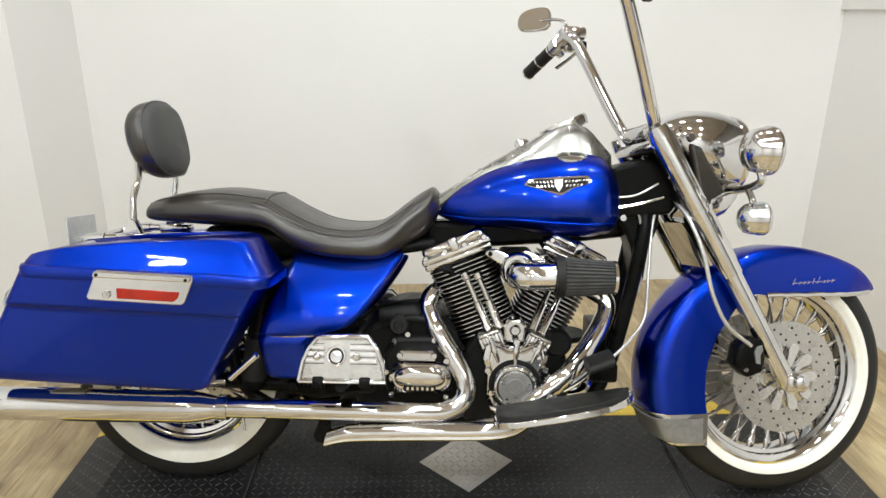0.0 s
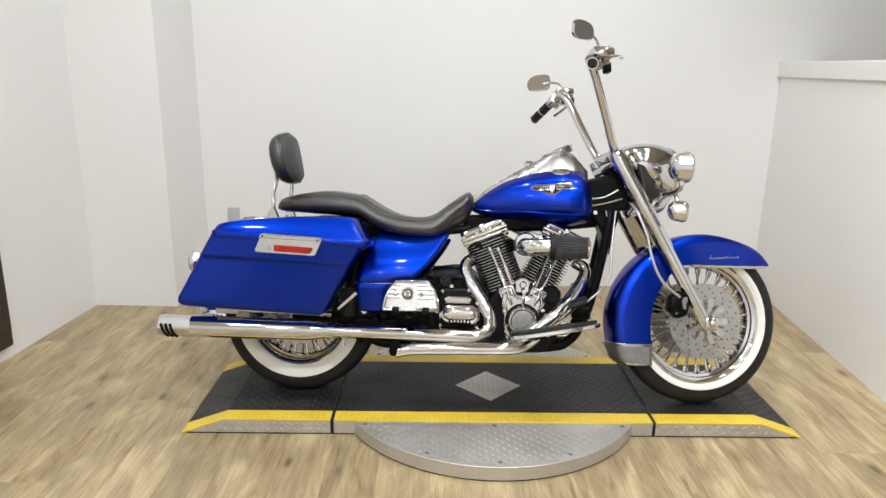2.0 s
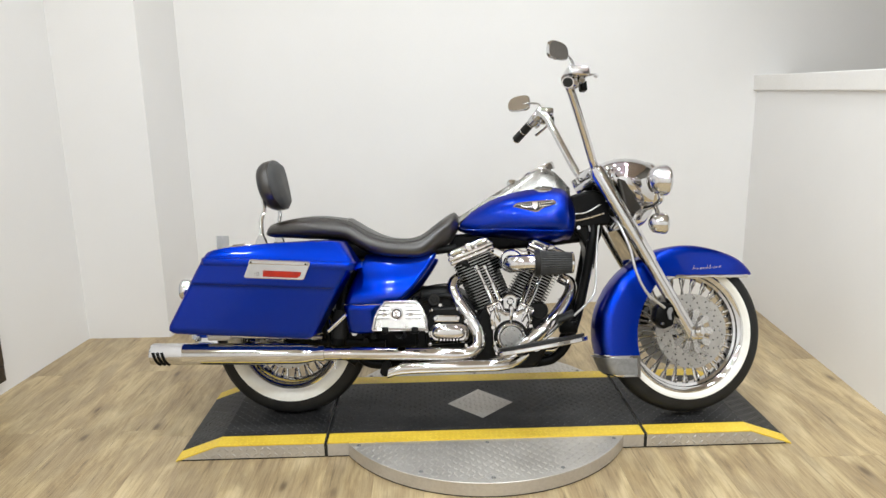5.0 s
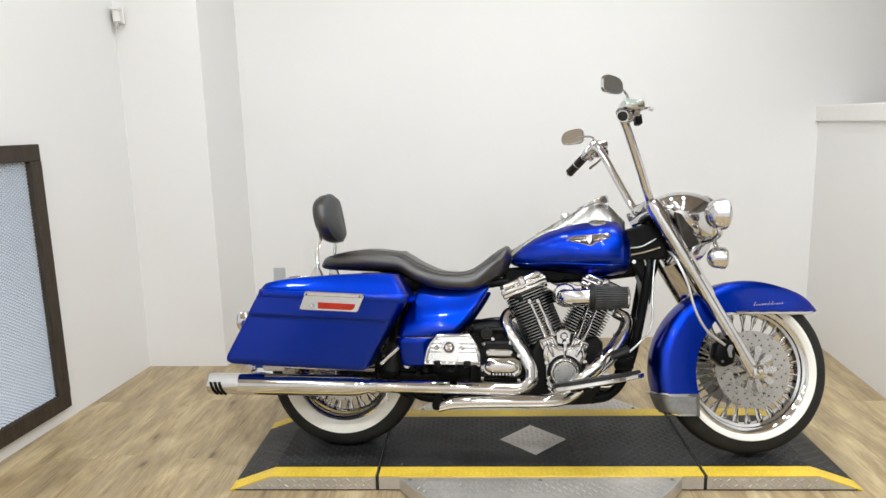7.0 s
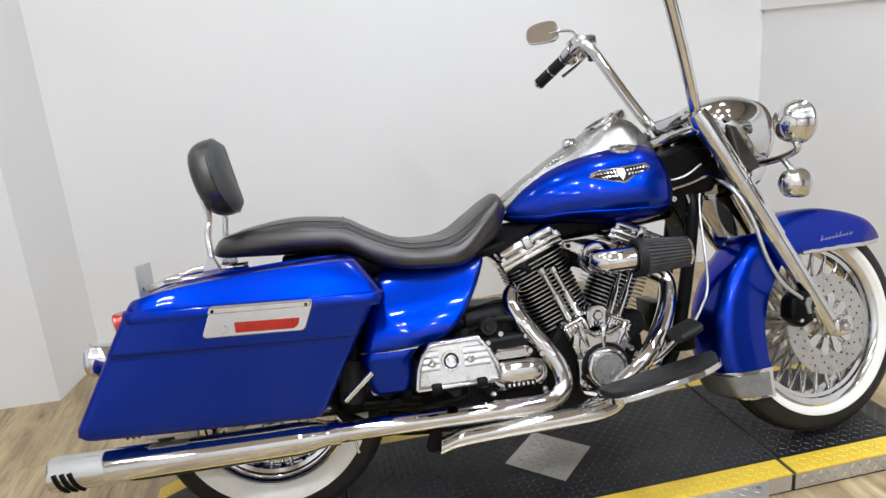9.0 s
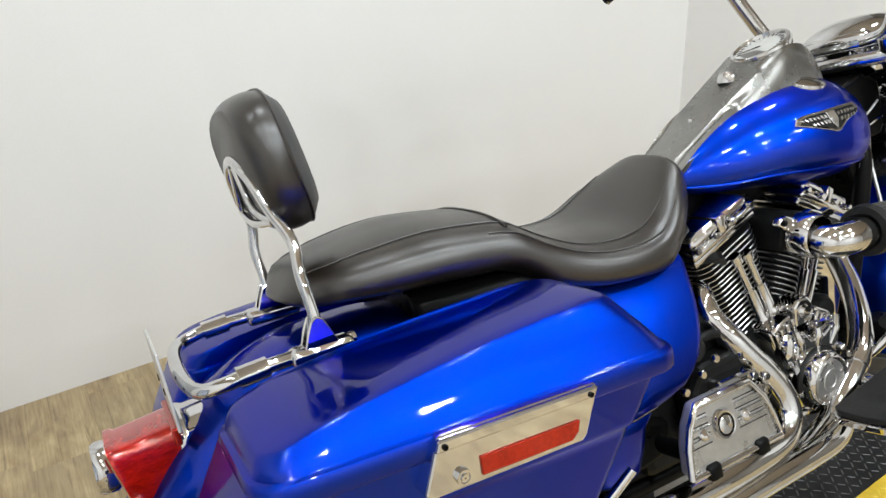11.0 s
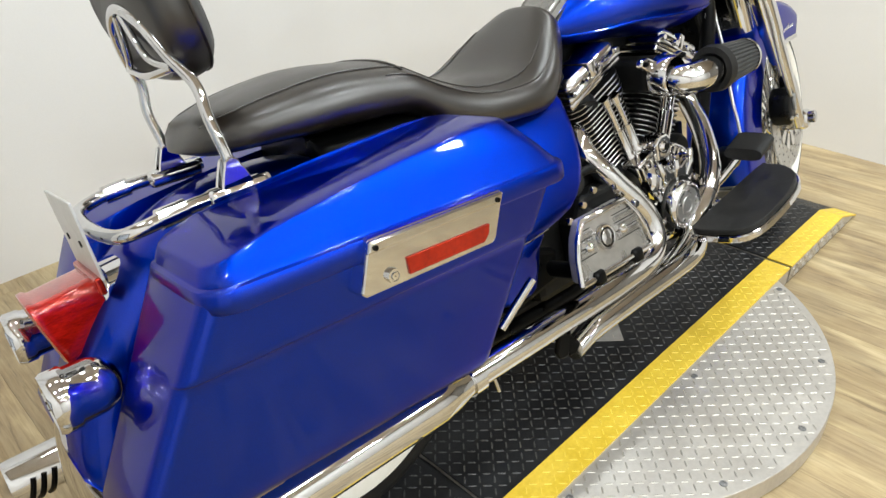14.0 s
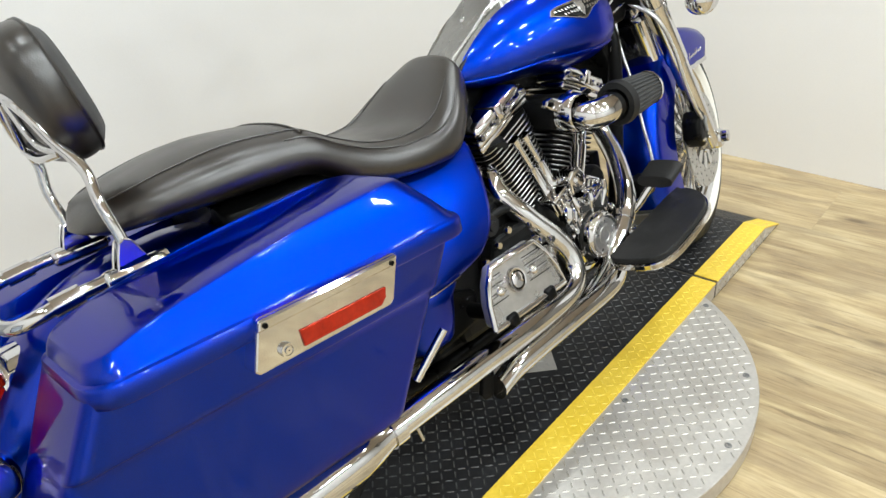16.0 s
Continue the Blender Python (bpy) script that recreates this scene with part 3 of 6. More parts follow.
def brake_disc(cx, cz, y, put, parent, r=0.147):
    ring = [(y - 0.0025, 0.082), (y - 0.0025, r), (y + 0.0025, r), (y + 0.0025, 0.082), (y - 0.0025, 0.082)]
    ob = put("brake_disc", lathe(ring, 72, centre=(cx, 0, cz)), M_DISC, parent, "drilled steel brake disc", False)
    holes = bmesh.new()
    out = -1 if y < 0 else 1
    for i in range(48):
        a = 2 * math.pi * i / 48
        rr = (0.098, 0.114, 0.130)[i % 3]
        lathe([(y + out * 0.0029, 0.0005), (y + out * 0.0029, 0.0033), (y, 0.0033)], 8, centre=(cx + rr * math.cos(a), 0, cz + rr * math.sin(a)), bm=holes)
    pieces("drill_hole", holes, M_BLACK, ob, put=put)
    carrier = bmesh.new()
    for i in range(10):
        a = 2 * math.pi * i / 10
        ca, sa = math.cos(a), math.sin(a)
        pts = []
        for u, v in ((0.03, 0.008), (0.055, 0.010), (0.075, 0.014), (0.088, 0.011), (0.092, 0.0), (0.088, -0.011), (0.075, -0.014), (0.055, -0.010), (0.03, -0.008)):
            pts.append((cx + u * ca - v * sa, cz + u * sa + v * ca))
        plate(pts, y - 0.005, y + 0.005, bm=carrier)
    pieces("carrier_arm", carrier, M_SILVER, ob, smooth=False, put=put)
    bolts = bmesh.new()
    for i in range(5):
        a = 2 * math.pi * (i + 0.5) / 5
        bolt((cx + 0.036 * math.cos(a), y + out * 0.004, cz + 0.036 * math.sin(a)), 0.007, bm=bolts)
    pieces("disc_bolt", bolts, M_CHROME, ob, put=put)
    return ob


brake_disc(FX, FZ, -0.085, fpart, front_wheel)
brake_disc(FX, FZ, 0.085, fpart, front_wheel)
brake_disc(RX, RZ, -0.082, part, rear_wheel, 0.118)

# front fender ---------------------------------------------------------------
R_OUT = curve([37, 50, 70, 90, 110, 130, 150, 170, 190, 213], [0.378, 0.370, 0.352, 0.345, 0.343, 0.346, 0.354, 0.363, 0.367, 0.364])
FENDER_END = 0.158
R_EDGE = line([37, 39, 43, 50, 60, 75, 90, 104, 112, 120, 134, 161, 185, 204, 213, 221], [0.366, 0.345, 0.315, 0.280, 0.248, 0.222, 0.215, 0.222, 0.236, 0.236, 0.222, 0.217, 0.222, 0.234, 0.256, 0.285])


def far_lift(deg, r_out, r_edge):
    """The far skirt is cut a little higher towards the front."""
    return min(0.17 * min(1.0, max(0.0, (112 - deg) / 34)), 0.93 * (r_out - r_edge))


def fender_ring(deg, r_out, r_edge, w, lift=0.0):
    """Half round from the skirt's edge on one side over the crown to the other."""
    a = radians(deg)
    pts = []
    far_edge = r_edge + far_lift(deg, r_out, r_edge)

    def half(edge):
        k = min(1.0, (r_out - edge) / 0.085)
        return [(1.0, edge), (1.015, (edge * 2 + r_out - 0.040 * k) / 3), (1.0, r_out - 0.040 * k), (0.965, r_out - 0.022 * k), (0.86, r_out - 0.008 * k), (0.5, r_out - 0.0015 * k)]

    for y, r in [(-w * f, r) for f, r in half(r_edge)] + [(0, r_out)] + [(w * f, r) for f, r in half(far_edge)[::-1]]:
        pts.append((FX + (r + lift) * math.cos(a), y, max(FENDER_END, FZ + (r + lift) * math.sin(a))))
    return pts


def fender_width(d):
    return 0.020 + 0.060 * min(1.0, max(0.0, (d - 36) / 16)) ** 0.5 + 0.004 * max(0, (d - 120) / 90)


def thick(bm, t):
    bmesh.ops.remove_doubles(bm, verts=bm.verts, dist=2e-5)
    geom = bm.faces[:]
    bmesh.ops.recalc_face_normals(bm, faces=geom)
    bmesh.ops.solidify(bm, geom=geom, thickness=t)
    return bm


degs = np.linspace(37, 221, 64)
front_fender = fpart("front_fender", thick(grid_faces(bmesh.new(), [fender_ring(d, R_OUT(d), R_EDGE(d), fender_width(d)) for d in degs], close_u=False), 0.003), M_BLUE)
for sgn in (-1, 1):
    edge = []
    for d in np.linspace(38.5, 104, 24):
        a, r = radians(d), R_EDGE(d) if sgn < 0 else R_EDGE(d) + far_lift(d, R_OUT(d), R_EDGE(d))
        edge.append((FX + r * math.cos(a), sgn * (fender_width(d) + 0.002), FZ + r * math.sin(a)))
    fpart("fender_trim", tube(edge, 0.0066, 8, squash=(0.7, 1.0)), M_CHROME, front_fender, "thin chrome strip along the fender edge")
    # script on the fender's side: silver strokes
    strokes = bmesh.new()
    pen = 0.834
    for tall, wide in ((0.017, 0.019), (0.008, 0.013), (0.009, 0.012), (0.008, 0.013), (0.014, 0.014), (0.017, 0.019), (0.007, 0.010), (0.008, 0.013), (0.009, 0.012)):
        z0, y = 0.573 + 0.06 * (pen - 0.834), sgn * 0.0835
        tube([(pen, y, z0), (pen + tall * 0.45, y, z0 + tall)], [0.0016, 0.0011], 5, bm=strokes)
        tube([(pen + wide * 0.25, y, z0 + 0.0045), (pen + wide * 0.85, y, z0 + 0.0055)], 0.0010, 5, bm=strokes)
        pen += wide
    fpart("script_bars", strokes, M_SILVER, front_fender, "silver script strokes")


def tip_sheet(z0, z1, r_low, r_high, lift):
    """A sheet over the fender's lower end between two heights."""
    rows = []
    for d in np.linspace(190, 221, 22):
        ring = fender_ring(d, R_OUT(d) - r_high, R_EDGE(d) + r_low, fender_width(d) + lift, lift)
        rows.append([(x, y, min(max(z, z0), z1)) for x, y, z in ring])
    return rows


band = grid_faces(bmesh.new(), tip_sheet(FENDER_END - 0.003, 0.240, -0.003, 0.0, 0.003), close_u=False)
tip = fpart("fender_tip_band", thick(band, 0.003), M_CHROME, front_fender, "chrome tip wrapped round the fender end")
rows = tip_sheet(FENDER_END + 0.008, 0.229, 0.010, 0.0, 0.0062)
fpart("fender_tip_panel", thick(grid_faces(bmesh.new(), rows, close_u=False), 0.002), M_GREYPLATE, tip, "brushed grey panel in the fender tip")

# forks, nacelle, lamps -------------------------------------------------------
AXLE = Vector((FX, 0, FZ))
for sgn in (-1, 1):
    y = sgn * 0.116
    top, low = Vector((0.437, y, 0.960)), Vector((0.806, y, 0.318))
    d = low - top
    leg = fpart("fork_leg", tube([top + d * 0.50, top + d * 0.52, top + d * 0.9, low], [0.023, 0.026, 0.024, 0.0245], 20), M_CHROME, None, "chrome fork slider")
    fpart("fork_cover", tube([top - d * 0.02, top + d * 0.02, top + d * 0.30, top + d * 0.55], [0.026, 0.031, 0.031, 0.0295], 20), M_CHROME, leg, "long chrome fork tube cover")
    fpart("fork_band", lathe([(-0.006, 0.031), (-0.006, 0.034), (0.006, 0.034), (0.006, 0.031)], 20, "y"), M_CHROME, leg).data.transform(TURN @ Matrix.Translation(top + d * 0.30) @ d.to_track_quat("Y", "Z").to_matrix().to_4x4() @ TURN.inverted())
    fpart("axle_clamp", box((0.788, y - 0.03, 0.30), (0.842, y + 0.03, 0.352), 0.010), M_CHROME, leg)
    fpart("axle_nut", lathe([(y + sgn * 0.028, 0.018), (y + sgn * 0.045, 0.018), (y + sgn * 0.048, 0.014), (y + sgn * 0.050, 0.001)], 12, centre=(FX, 0, FZ)), M_CHROME, leg)
fpart("front_axle", lathe([(-0.12, 0.010), (0.12, 0.010)], 12, centre=AXLE), M_CHROME)
for sgn in (-1, 1):
    y = sgn * 0.108
    slide = Matrix.Translation((-0.022, 0, -0.028)) @ Matrix.Translation((0.708, 0, 0.424)) @ Matrix.Diagonal((0.80, 1, 0.80, 1)) @ Matrix.Translation((-0.708, 0, -0.424))
    cput = lambda name, bm, *rest: (bm.transform(slide), fpart(name, bm, *rest))[1]
    cal = cput("brake_caliper", plate([(0.655, 0.40), (0.668, 0.462), (0.705, 0.492), (0.748, 0.476), (0.762, 0.42), (0.748, 0.372), (0.700, 0.356)], y - 0.030, y + 0.022, bevel=0.010), M_BLACK, None, "black front brake caliper")
    cput("caliper_badge", plate([(0.722, 0.405), (0.716, 0.438), (0.724, 0.458), (0.742, 0.462), (0.745, 0.446), (0.736, 0.430), (0.738, 0.402)], y - 0.036, y - 0.029, bevel=0.002), M_GREYPLATE, cal, "pale caliper insert", False)
    pieces("caliper_bolt", bolt((0.690, y - 0.03, 0.385), 0.008, bm=bolt((0.745, y - 0.03, 0.378), 0.008)), M_CHROME, cal, put=cput)

# headlamp nacelle: closed teardrop from the bars to the lamp rim
nac = []
for x, zc, hw, hh in ((0.452, 0.955, 0.045, 0.030), (0.472, 0.954, 0.085, 0.050), (0.505, 0.950, 0.115, 0.068), (0.545, 0.942, 0.129, 0.087), (0.585, 0.934, 0.131, 0.098), (0.625, 0.926, 0.125, 0.104), (0.655, 0.920, 0.114, 0.104), (0.678, 0.916, 0.104, 0.101)):
    nac.append([(x, u, v) for u, v in squircle(0, zc, hw, hh, 32, 2.3)])
nacelle = fpart("headlamp_nacelle", loft(nac), M_CHROME, None, "chrome headlamp nacelle")
fpart("headlamp_rim", lathe([(0.676, 0.102), (0.684, 0.106), (0.698, 0.103), (0.704, 0.092), (0.698, 0.088)], 40, "x", (0, 0, 0.916)), M_CHROME, nacelle, "chrome trim ring")
fpart("headlamp_lens", lathe([(0.696, 0.091), (0.711, 0.070), (0.718, 0.035), (0.720, 0.001)], 32, "x", (0, 0, 0.916)), M_GLASSY, nacelle, "clear headlamp lens")
for sgn in (-1, 1):
    a, b = sorted((sgn * 0.100, sgn * 0.131))
    fpart("nacelle_panel", plate([(0.515, 0.935), (0.545, 0.925), (0.612, 0.812), (0.575, 0.792), (0.545, 0.80)], a, b, bevel=0.008), M_SMOKE, nacelle, "smoked dark side panel", False)
    fpart("nacelle_bolt", lathe([(-0.005, 0.001), (-0.005, 0.010), (0.004, 0.012)], 12, "y", (0.520, sgn * 0.122, 0.948)), M_CHROME, nacelle)
fpart("fork_brace", box((0.50, -0.10, 0.775), (0.60, 0.10, 0.835), 0.02), M_BLACK, None, "black lower fork clamp")
fpart("chin_cover", loft([[(x, u, v) for u, v in squircle(0, z, w, h, 24, 3)] for x, z, w, h in ((0.552, 0.795, 0.07, 0.048), (0.560, 0.793, 0.080, 0.054), (0.60, 0.792, 0.092, 0.056), (0.64, 0.798, 0.095, 0.048), (0.668, 0.816, 0.088, 0.034), (0.688, 0.836, 0.070, 0.014), (0.690, 0.837, 0.05, 0.006))]), M_CHROME, None, "chrome cover under the headlamp")
# lower chrome shroud between the legs
fpart("lower_shroud", loft([[(0.555 + u * 0.89 + k * 0.055, v, 0.745 - k * 0.105 + u * 0.45) for u, v in squircle(0, 0, 0.022, 0.088 - 0.006 * k, 24, 3.4)] for k in (0, 0.1, 1.0, 1.1)]), M_CHROME, None, "chrome shroud between the fork legs")
for sgn in (-1, 1):
    y = sgn * 0.232
    bar = [(0.625, 0, 0.818), (0.640, sgn * 0.09, 0.818), (0.645, sgn * 0.17, 0.822), (0.640, y, 0.835), (0.638, y, 0.862)]
    arm = fpart("lamp_bar", tube(bar, 0.010, 12, 6), M_CHROME, None, "chrome lamp bracket")
    fpart("lamp_bar_strut", tube([(0.645, sgn * 0.17, 0.822), (0.640, sgn * 0.20, 0.790), (0.640, sgn * 0.203, 0.775)], 0.009, 10, 4), M_CHROME, arm)
    prof = [(0.592, 0.001), (0.5935, 0.014), (0.598, 0.028), (0.606, 0.041), (0.618, 0.050), (0.634, 0.0545), (0.646, 0.0555), (0.649, 0.0585), (0.661, 0.0585), (0.666, 0.054)]
    lamp = fpart("passing_lamp", lathe(prof, 36, "x", (0, y, 0.907)), M_CHROME, None, "chrome bullet passing lamp")
    fpart("lens", lathe([(0.663, 0.0545), (0.671, 0.040), (0.675, 0.001)], 28, "x", (0, y, 0.907)), M_GLASSY, lamp)
    prof = [(0.602, 0.001), (0.604, 0.012), (0.610, 0.026), (0.620, 0.035), (0.634, 0.0385), (0.650, 0.039), (0.653, 0.041), (0.664, 0.041), (0.668, 0.037)]
    sig = fpart("turn_signal", lathe(prof, 32, "x", (0, sgn * 0.205, 0.747)), M_CHROME, None, "chrome bullet turn signal")
    fpart("lens", lathe([(0.665, 0.038), (0.671, 0.026), (0.674, 0.001)], 24, "x", (0, sgn * 0.205, 0.747)), M_AMBER, sig, "amber lens")

# handlebar with risers, controls, mirrors
for sgn in (-1, 1):
    s = sgn
    lean = Matrix.Translation((0.026, 0, 0)) if s > 0 else Matrix(((1, 0, -0.075, 0.075 * 0.97), (0, 1, 0, 0), (0, 0, 0.955, 0.045 * 0.97), (0, 0, 0, 1)))
    put = lambda name, bm, *rest: (bm.transform(lean), fpart(name, bm, *rest))[1]
    pts = [(0.438, s * 0.06, 0.965), (0.430, s * 0.105, 0.972), (0.412, s * 0.135, 1.005), (0.372, s * 0.180, 1.115), (0.330, s * 0.222, 1.230), (0.312, s * 0.240, 1.270), (0.300, s * 0.262, 1.285), (0.287, s * 0.300, 1.275)]
    bar = put("handlebar", tube(pts, 0.0165, 16, 5), M_CHROME, None, "tall chrome ape-hanger handlebar")
    g0, g1 = Vector((0.282, s * 0.315, 1.270)), Vector((0.232, s * 0.455, 1.213))
    d = g1 - g0
    put("grip", tube([g0, g0 + d * 0.05, g0 + d * 0.95, g1], [0.017, 0.0195, 0.0195, 0.017], 16), M_RUBBER, bar, "black rubber grip")
    for k in (0.15, 0.55, 0.98):
        put("grip_band", tube([g0 + d * (k - 0.02), g0 + d * (k + 0.02)], 0.0208, 16), M_CHROME, bar, "chrome grip band")
    put("grip_cap", tube([g1 - d * 0.01, g1 + d * 0.025, g1 + d * 0.03], [0.0165, 0.0165, 0.013], 16), M_RUBBER, bar, "black grip end cap")
    put("switch_housing", loft([[(x, y, z) for x, y, z in ((c.x + 0.024 * math.cos(a), c.y + 0.004 * math.sin(a), c.z + 0.024 * math.sin(a)) for a in np.linspace(0, 2 * math.pi, 16, endpoint=False))] for c in (g0 - d * 0.16, g0 - d * 0.12, g0, g0 + d * 0.04)]), M_CHROME, bar, "chrome switch housing")
    put("reservoir", box((0.285, min(s * 0.262, s * 0.342), 1.281), (0.362, max(s * 0.262, s * 0.342), 1.320), 0.010), M_CHROME, bar, "chrome lever perch")
    lever = [(0.345, s * 0.29, 1.292), (0.375, s * 0.335, 1.288), (0.362, s * 0.40, 1.262), (0.330, s * 0.46, 1.236)]
    put("lever", tube(lever, [0.008, 0.007, 0.006, 0.0075], 10, 5, squash=(1.0, 0.6)), M_CHROME, bar, "chrome lever")
    put("switch_pod", box((0.338, min(s * 0.262, s * 0.300), 1.238), (0.362, max(s * 0.262, s * 0.300), 1.276), 0.006), M_BLACK, bar, "black switch block")
    cluster = bmesh.new()
    for c, r in (((0.316, s * 0.286, 1.262), 0.017), ((0.337, s * 0.300, 1.272), 0.013), ((0.300, s * 0.330, 1.250), 0.011)):
        lathe([(c[1] - 0.016, 0.001), (c[1] - 0.016, r * 0.8), (c[1] - 0.012, r), (c[1] + 0.012, r), (c[1] + 0.016, r * 0.8), (c[1] + 0.016, 0.001)], 14, "y", (c[0], 0, c[2]), bm=cluster)
    pieces("control_boss", cluster, M_CHROME, bar, put=put)
    pieces("perch_screw", bolt((0.300, s * 0.285, 1.322), 0.006, "z", -0.004, bm=bolt((0.345, s * 0.320, 1.322), 0.006, "z", -0.004)), M_SILVER, bar, put=put)
    stem = [(0.315, s * 0.305, 1.312), (0.305, s * 0.315, 1.345), (0.275, s * 0.345, 1.358), (0.250, s * 0.370, 1.360)]
    mir = put("mirror_stem", tube(stem, 0.005, 8, 5), M_CHROME, bar, "chrome mirror stem")
    out = [(-0.054, -0.024), (-0.052, 0.020), (-0.030, 0.036), (0.016, 0.036), (0.044, 0.026), (0.056, 0.002), (0.048, -0.028), (0.010, -0.036), (-0.036, -0.036)]
    out = [(p.x, p.y) for p in spline([(u, v, 0) for u, v in out + out[:1]], 4)[:-1]]
    out = [(u * 0.88, v * 0.9) for u, v in out] if s < 0 else out
    shell = plate(out, -0.010, 0.006, "x", 0.004)
    glass = plate([(u * 0.92, v * 0.9) for u, v in out], -0.0115, -0.0098, "x")
    turn = Matrix.Translation((0.236 if s > 0 else 0.230, s * 0.392, 1.366 if s > 0 else 1.352)) @ Matrix.Rotation(radians(52 if s > 0 else -62), 4, "Z") @ Matrix.Rotation(radians(8 if s > 0 else 10), 4, "Y")
    shell.transform(turn)
    glass.transform(turn)
    put("mirror_shell", shell, M_CHROME, mir, "chrome teardrop mirror back", False)
    put("mirror_glass", glass, M_MIRROR, mir, "mirror glass", False)
    put("riser", tube([(0.470, s * 0.045, 0.925), (0.445, s * 0.05, 0.968)], 0.020, 14), M_CHROME, bar, "chrome riser")
fpart("bar_clamp", box((0.425, -0.075, 0.952), (0.462, 0.075, 0.990), 0.010), M_CHROME, None, "chrome handlebar clamp")
fpart("fork_crown", box((0.42, -0.125, 0.912), (0.50, 0.125, 0.945), 0.012), M_CHROME, None, "chrome top clamp")
# cables
fpart("brake_hose", tube([(0.505, -0.06, 0.80), (0.52, -0.125, 0.74), (0.548, -0.145, 0.655), (0.570, -0.150, 0.560), (0.612, -0.150, 0.480), (0.685, -0.138, 0.425)], 0.0055, 8, 6), M_BRAID, None, "braided steel brake hose")
part("frame_hose", tube([(0.485, -0.055, 0.82), (0.468, -0.065, 0.72), (0.455, -0.10, 0.60), (0.445, -0.12, 0.50), (0.40, -0.16, 0.45), (0.345, -0.20, 0.41)], 0.004, 8, 6), M_BRAID, bike, "braided steel hose")

# frame -----------------------------------------------------------------------
part("steering_head", tube([(0.475, 0, 0.97), (0.545, 0, 0.80)], 0.038, 18), M_BLACK, bike, "black steering head")
gusset = part("neck_gusset", plate([(0.372, 0.790), (0.376, 0.738), (0.398, 0.722), (0.420, 0.672), (0.428, 0.585), (0.455, 0.582), (0.466, 0.672), (0.486, 0.722), (0.492, 0.790)], -0.058, 0.058, bevel=0.010), M_BLACK, bike, "black cast frame gusset below the neck", False)
for sgn in (-1, 1):
    part("gusset_bolt", lathe([(-0.008, 0.001), (-0.008, 0.008), (0.004, 0.009)], 12, "y", (0.392, sgn * 0.062, 0.752)), M_CHROME, gusset)
    part("gusset_wire", tube([(0.432, sgn * 0.066, 0.760), (0.438, sgn * 0.066, 0.735), (0.430, sgn * 0.064, 0.690), (0.446, sgn * 0.066, 0.640), (0.440, sgn * 0.072, 0.560)], 0.0032, 6, 5), M_BRAID, gusset, "thin steel wire")
part("neck_cover", plate([(0.36, 0.880), (0.45, 0.905), (0.505, 0.885), (0.530, 0.79), (0.515, 0.762), (0.45, 0.755), (0.37, 0.745)], -0.066, 0.066, bevel=0.010), M_BLACK, bike, "black frame neck with wiring", False)
for sgn in (-1, 1):
    y = sgn * 0.062
    part("frame_tube", tube([(0.452, y * 0.6, 0.78), (0.446, y, 0.70), (0.400, y, 0.46), (0.358, y, 0.32), (0.305, y, 0.24), (0.22, y, 0.212), (-0.1, y, 0.20), (-0.42, y, 0.205), (-0.50, y, 0.24)], 0.019, 12, 5), M_BLACK, bike, "black frame downtube")
    part("neck_wire", tube([(0.36, sgn * 0.078, 0.805), (0.42, sgn * 0.080, 0.812), (0.475, sgn * 0.079, 0.842)], 0.0028, 6, 4), M_BRAID, bike, "steel wire")
    part("neck_strut", tube([(0.355, sgn * 0.079, 0.775), (0.43, sgn * 0.082, 0.79), (0.49, sgn * 0.080, 0.808)], 0.0036, 6, 4), M_CHROME, bike)
    part("frame_rail", tube([(-0.10, sgn * 0.035, 0.675), (-0.35, sgn * 0.09, 0.64), (-0.52, sgn * 0.12, 0.60), (-0.62, sgn * 0.12, 0.45), (-0.60, sgn * 0.11, 0.30), (-0.50, sgn * 0.10, 0.22)], 0.017, 10, 5), M_BLACK, bike, "black rear frame tube")
    part("swingarm", tube([(-0.38, sgn * 0.11, 0.30), (-0.60, sgn * 0.105, 0.305), (RX, sgn * 0.10, RZ)], 0.021, 12), M_BLACK, bike, "black swingarm")
    part("shock", tube([(-0.55, sgn * 0.125, 0.56), (-0.72, sgn * 0.118, 0.34)], 0.021, 14), M_BLACK, bike, "black shock absorber")
part("rear_axle", lathe([(-0.125, 0.012), (0.125, 0.012)], 12, centre=(RX, 0, RZ)), M_CHROME, bike)

OFFSET[0] = Vector((0, 0.03, 0))
# tank ------------------------------------------------------------------------
WARP.append(lambda x: 0.030 * min(max((x - 0.04) / 0.30, 0.0), 1.1))
t_top = curve([-0.110, -0.095, -0.069, 0.014, 0.123, 0.218, 0.272, 0.31, 0.335, 0.35, 0.357], [0.772, 0.785, 0.806, 0.862, 0.906, 0.924, 0.928, 0.915, 0.882, 0.845, 0.80])
t_bot = curve([-0.110, -0.089, -0.026, 0.086, 0.225, 0.308, 0.345, 0.357], [0.757, 0.744, 0.724, 0.712, 0.696, 0.699, 0.724, 0.765])
t_w = curve([-0.110, -0.09, -0.05, 0.0, 0.10, 0.20, 0.28, 0.325, 0.347, 0.357], [0.020, 0.050, 0.085, 0.118, 0.162, 0.186, 0.185, 0.160, 0.115, 0.05])
secs = []
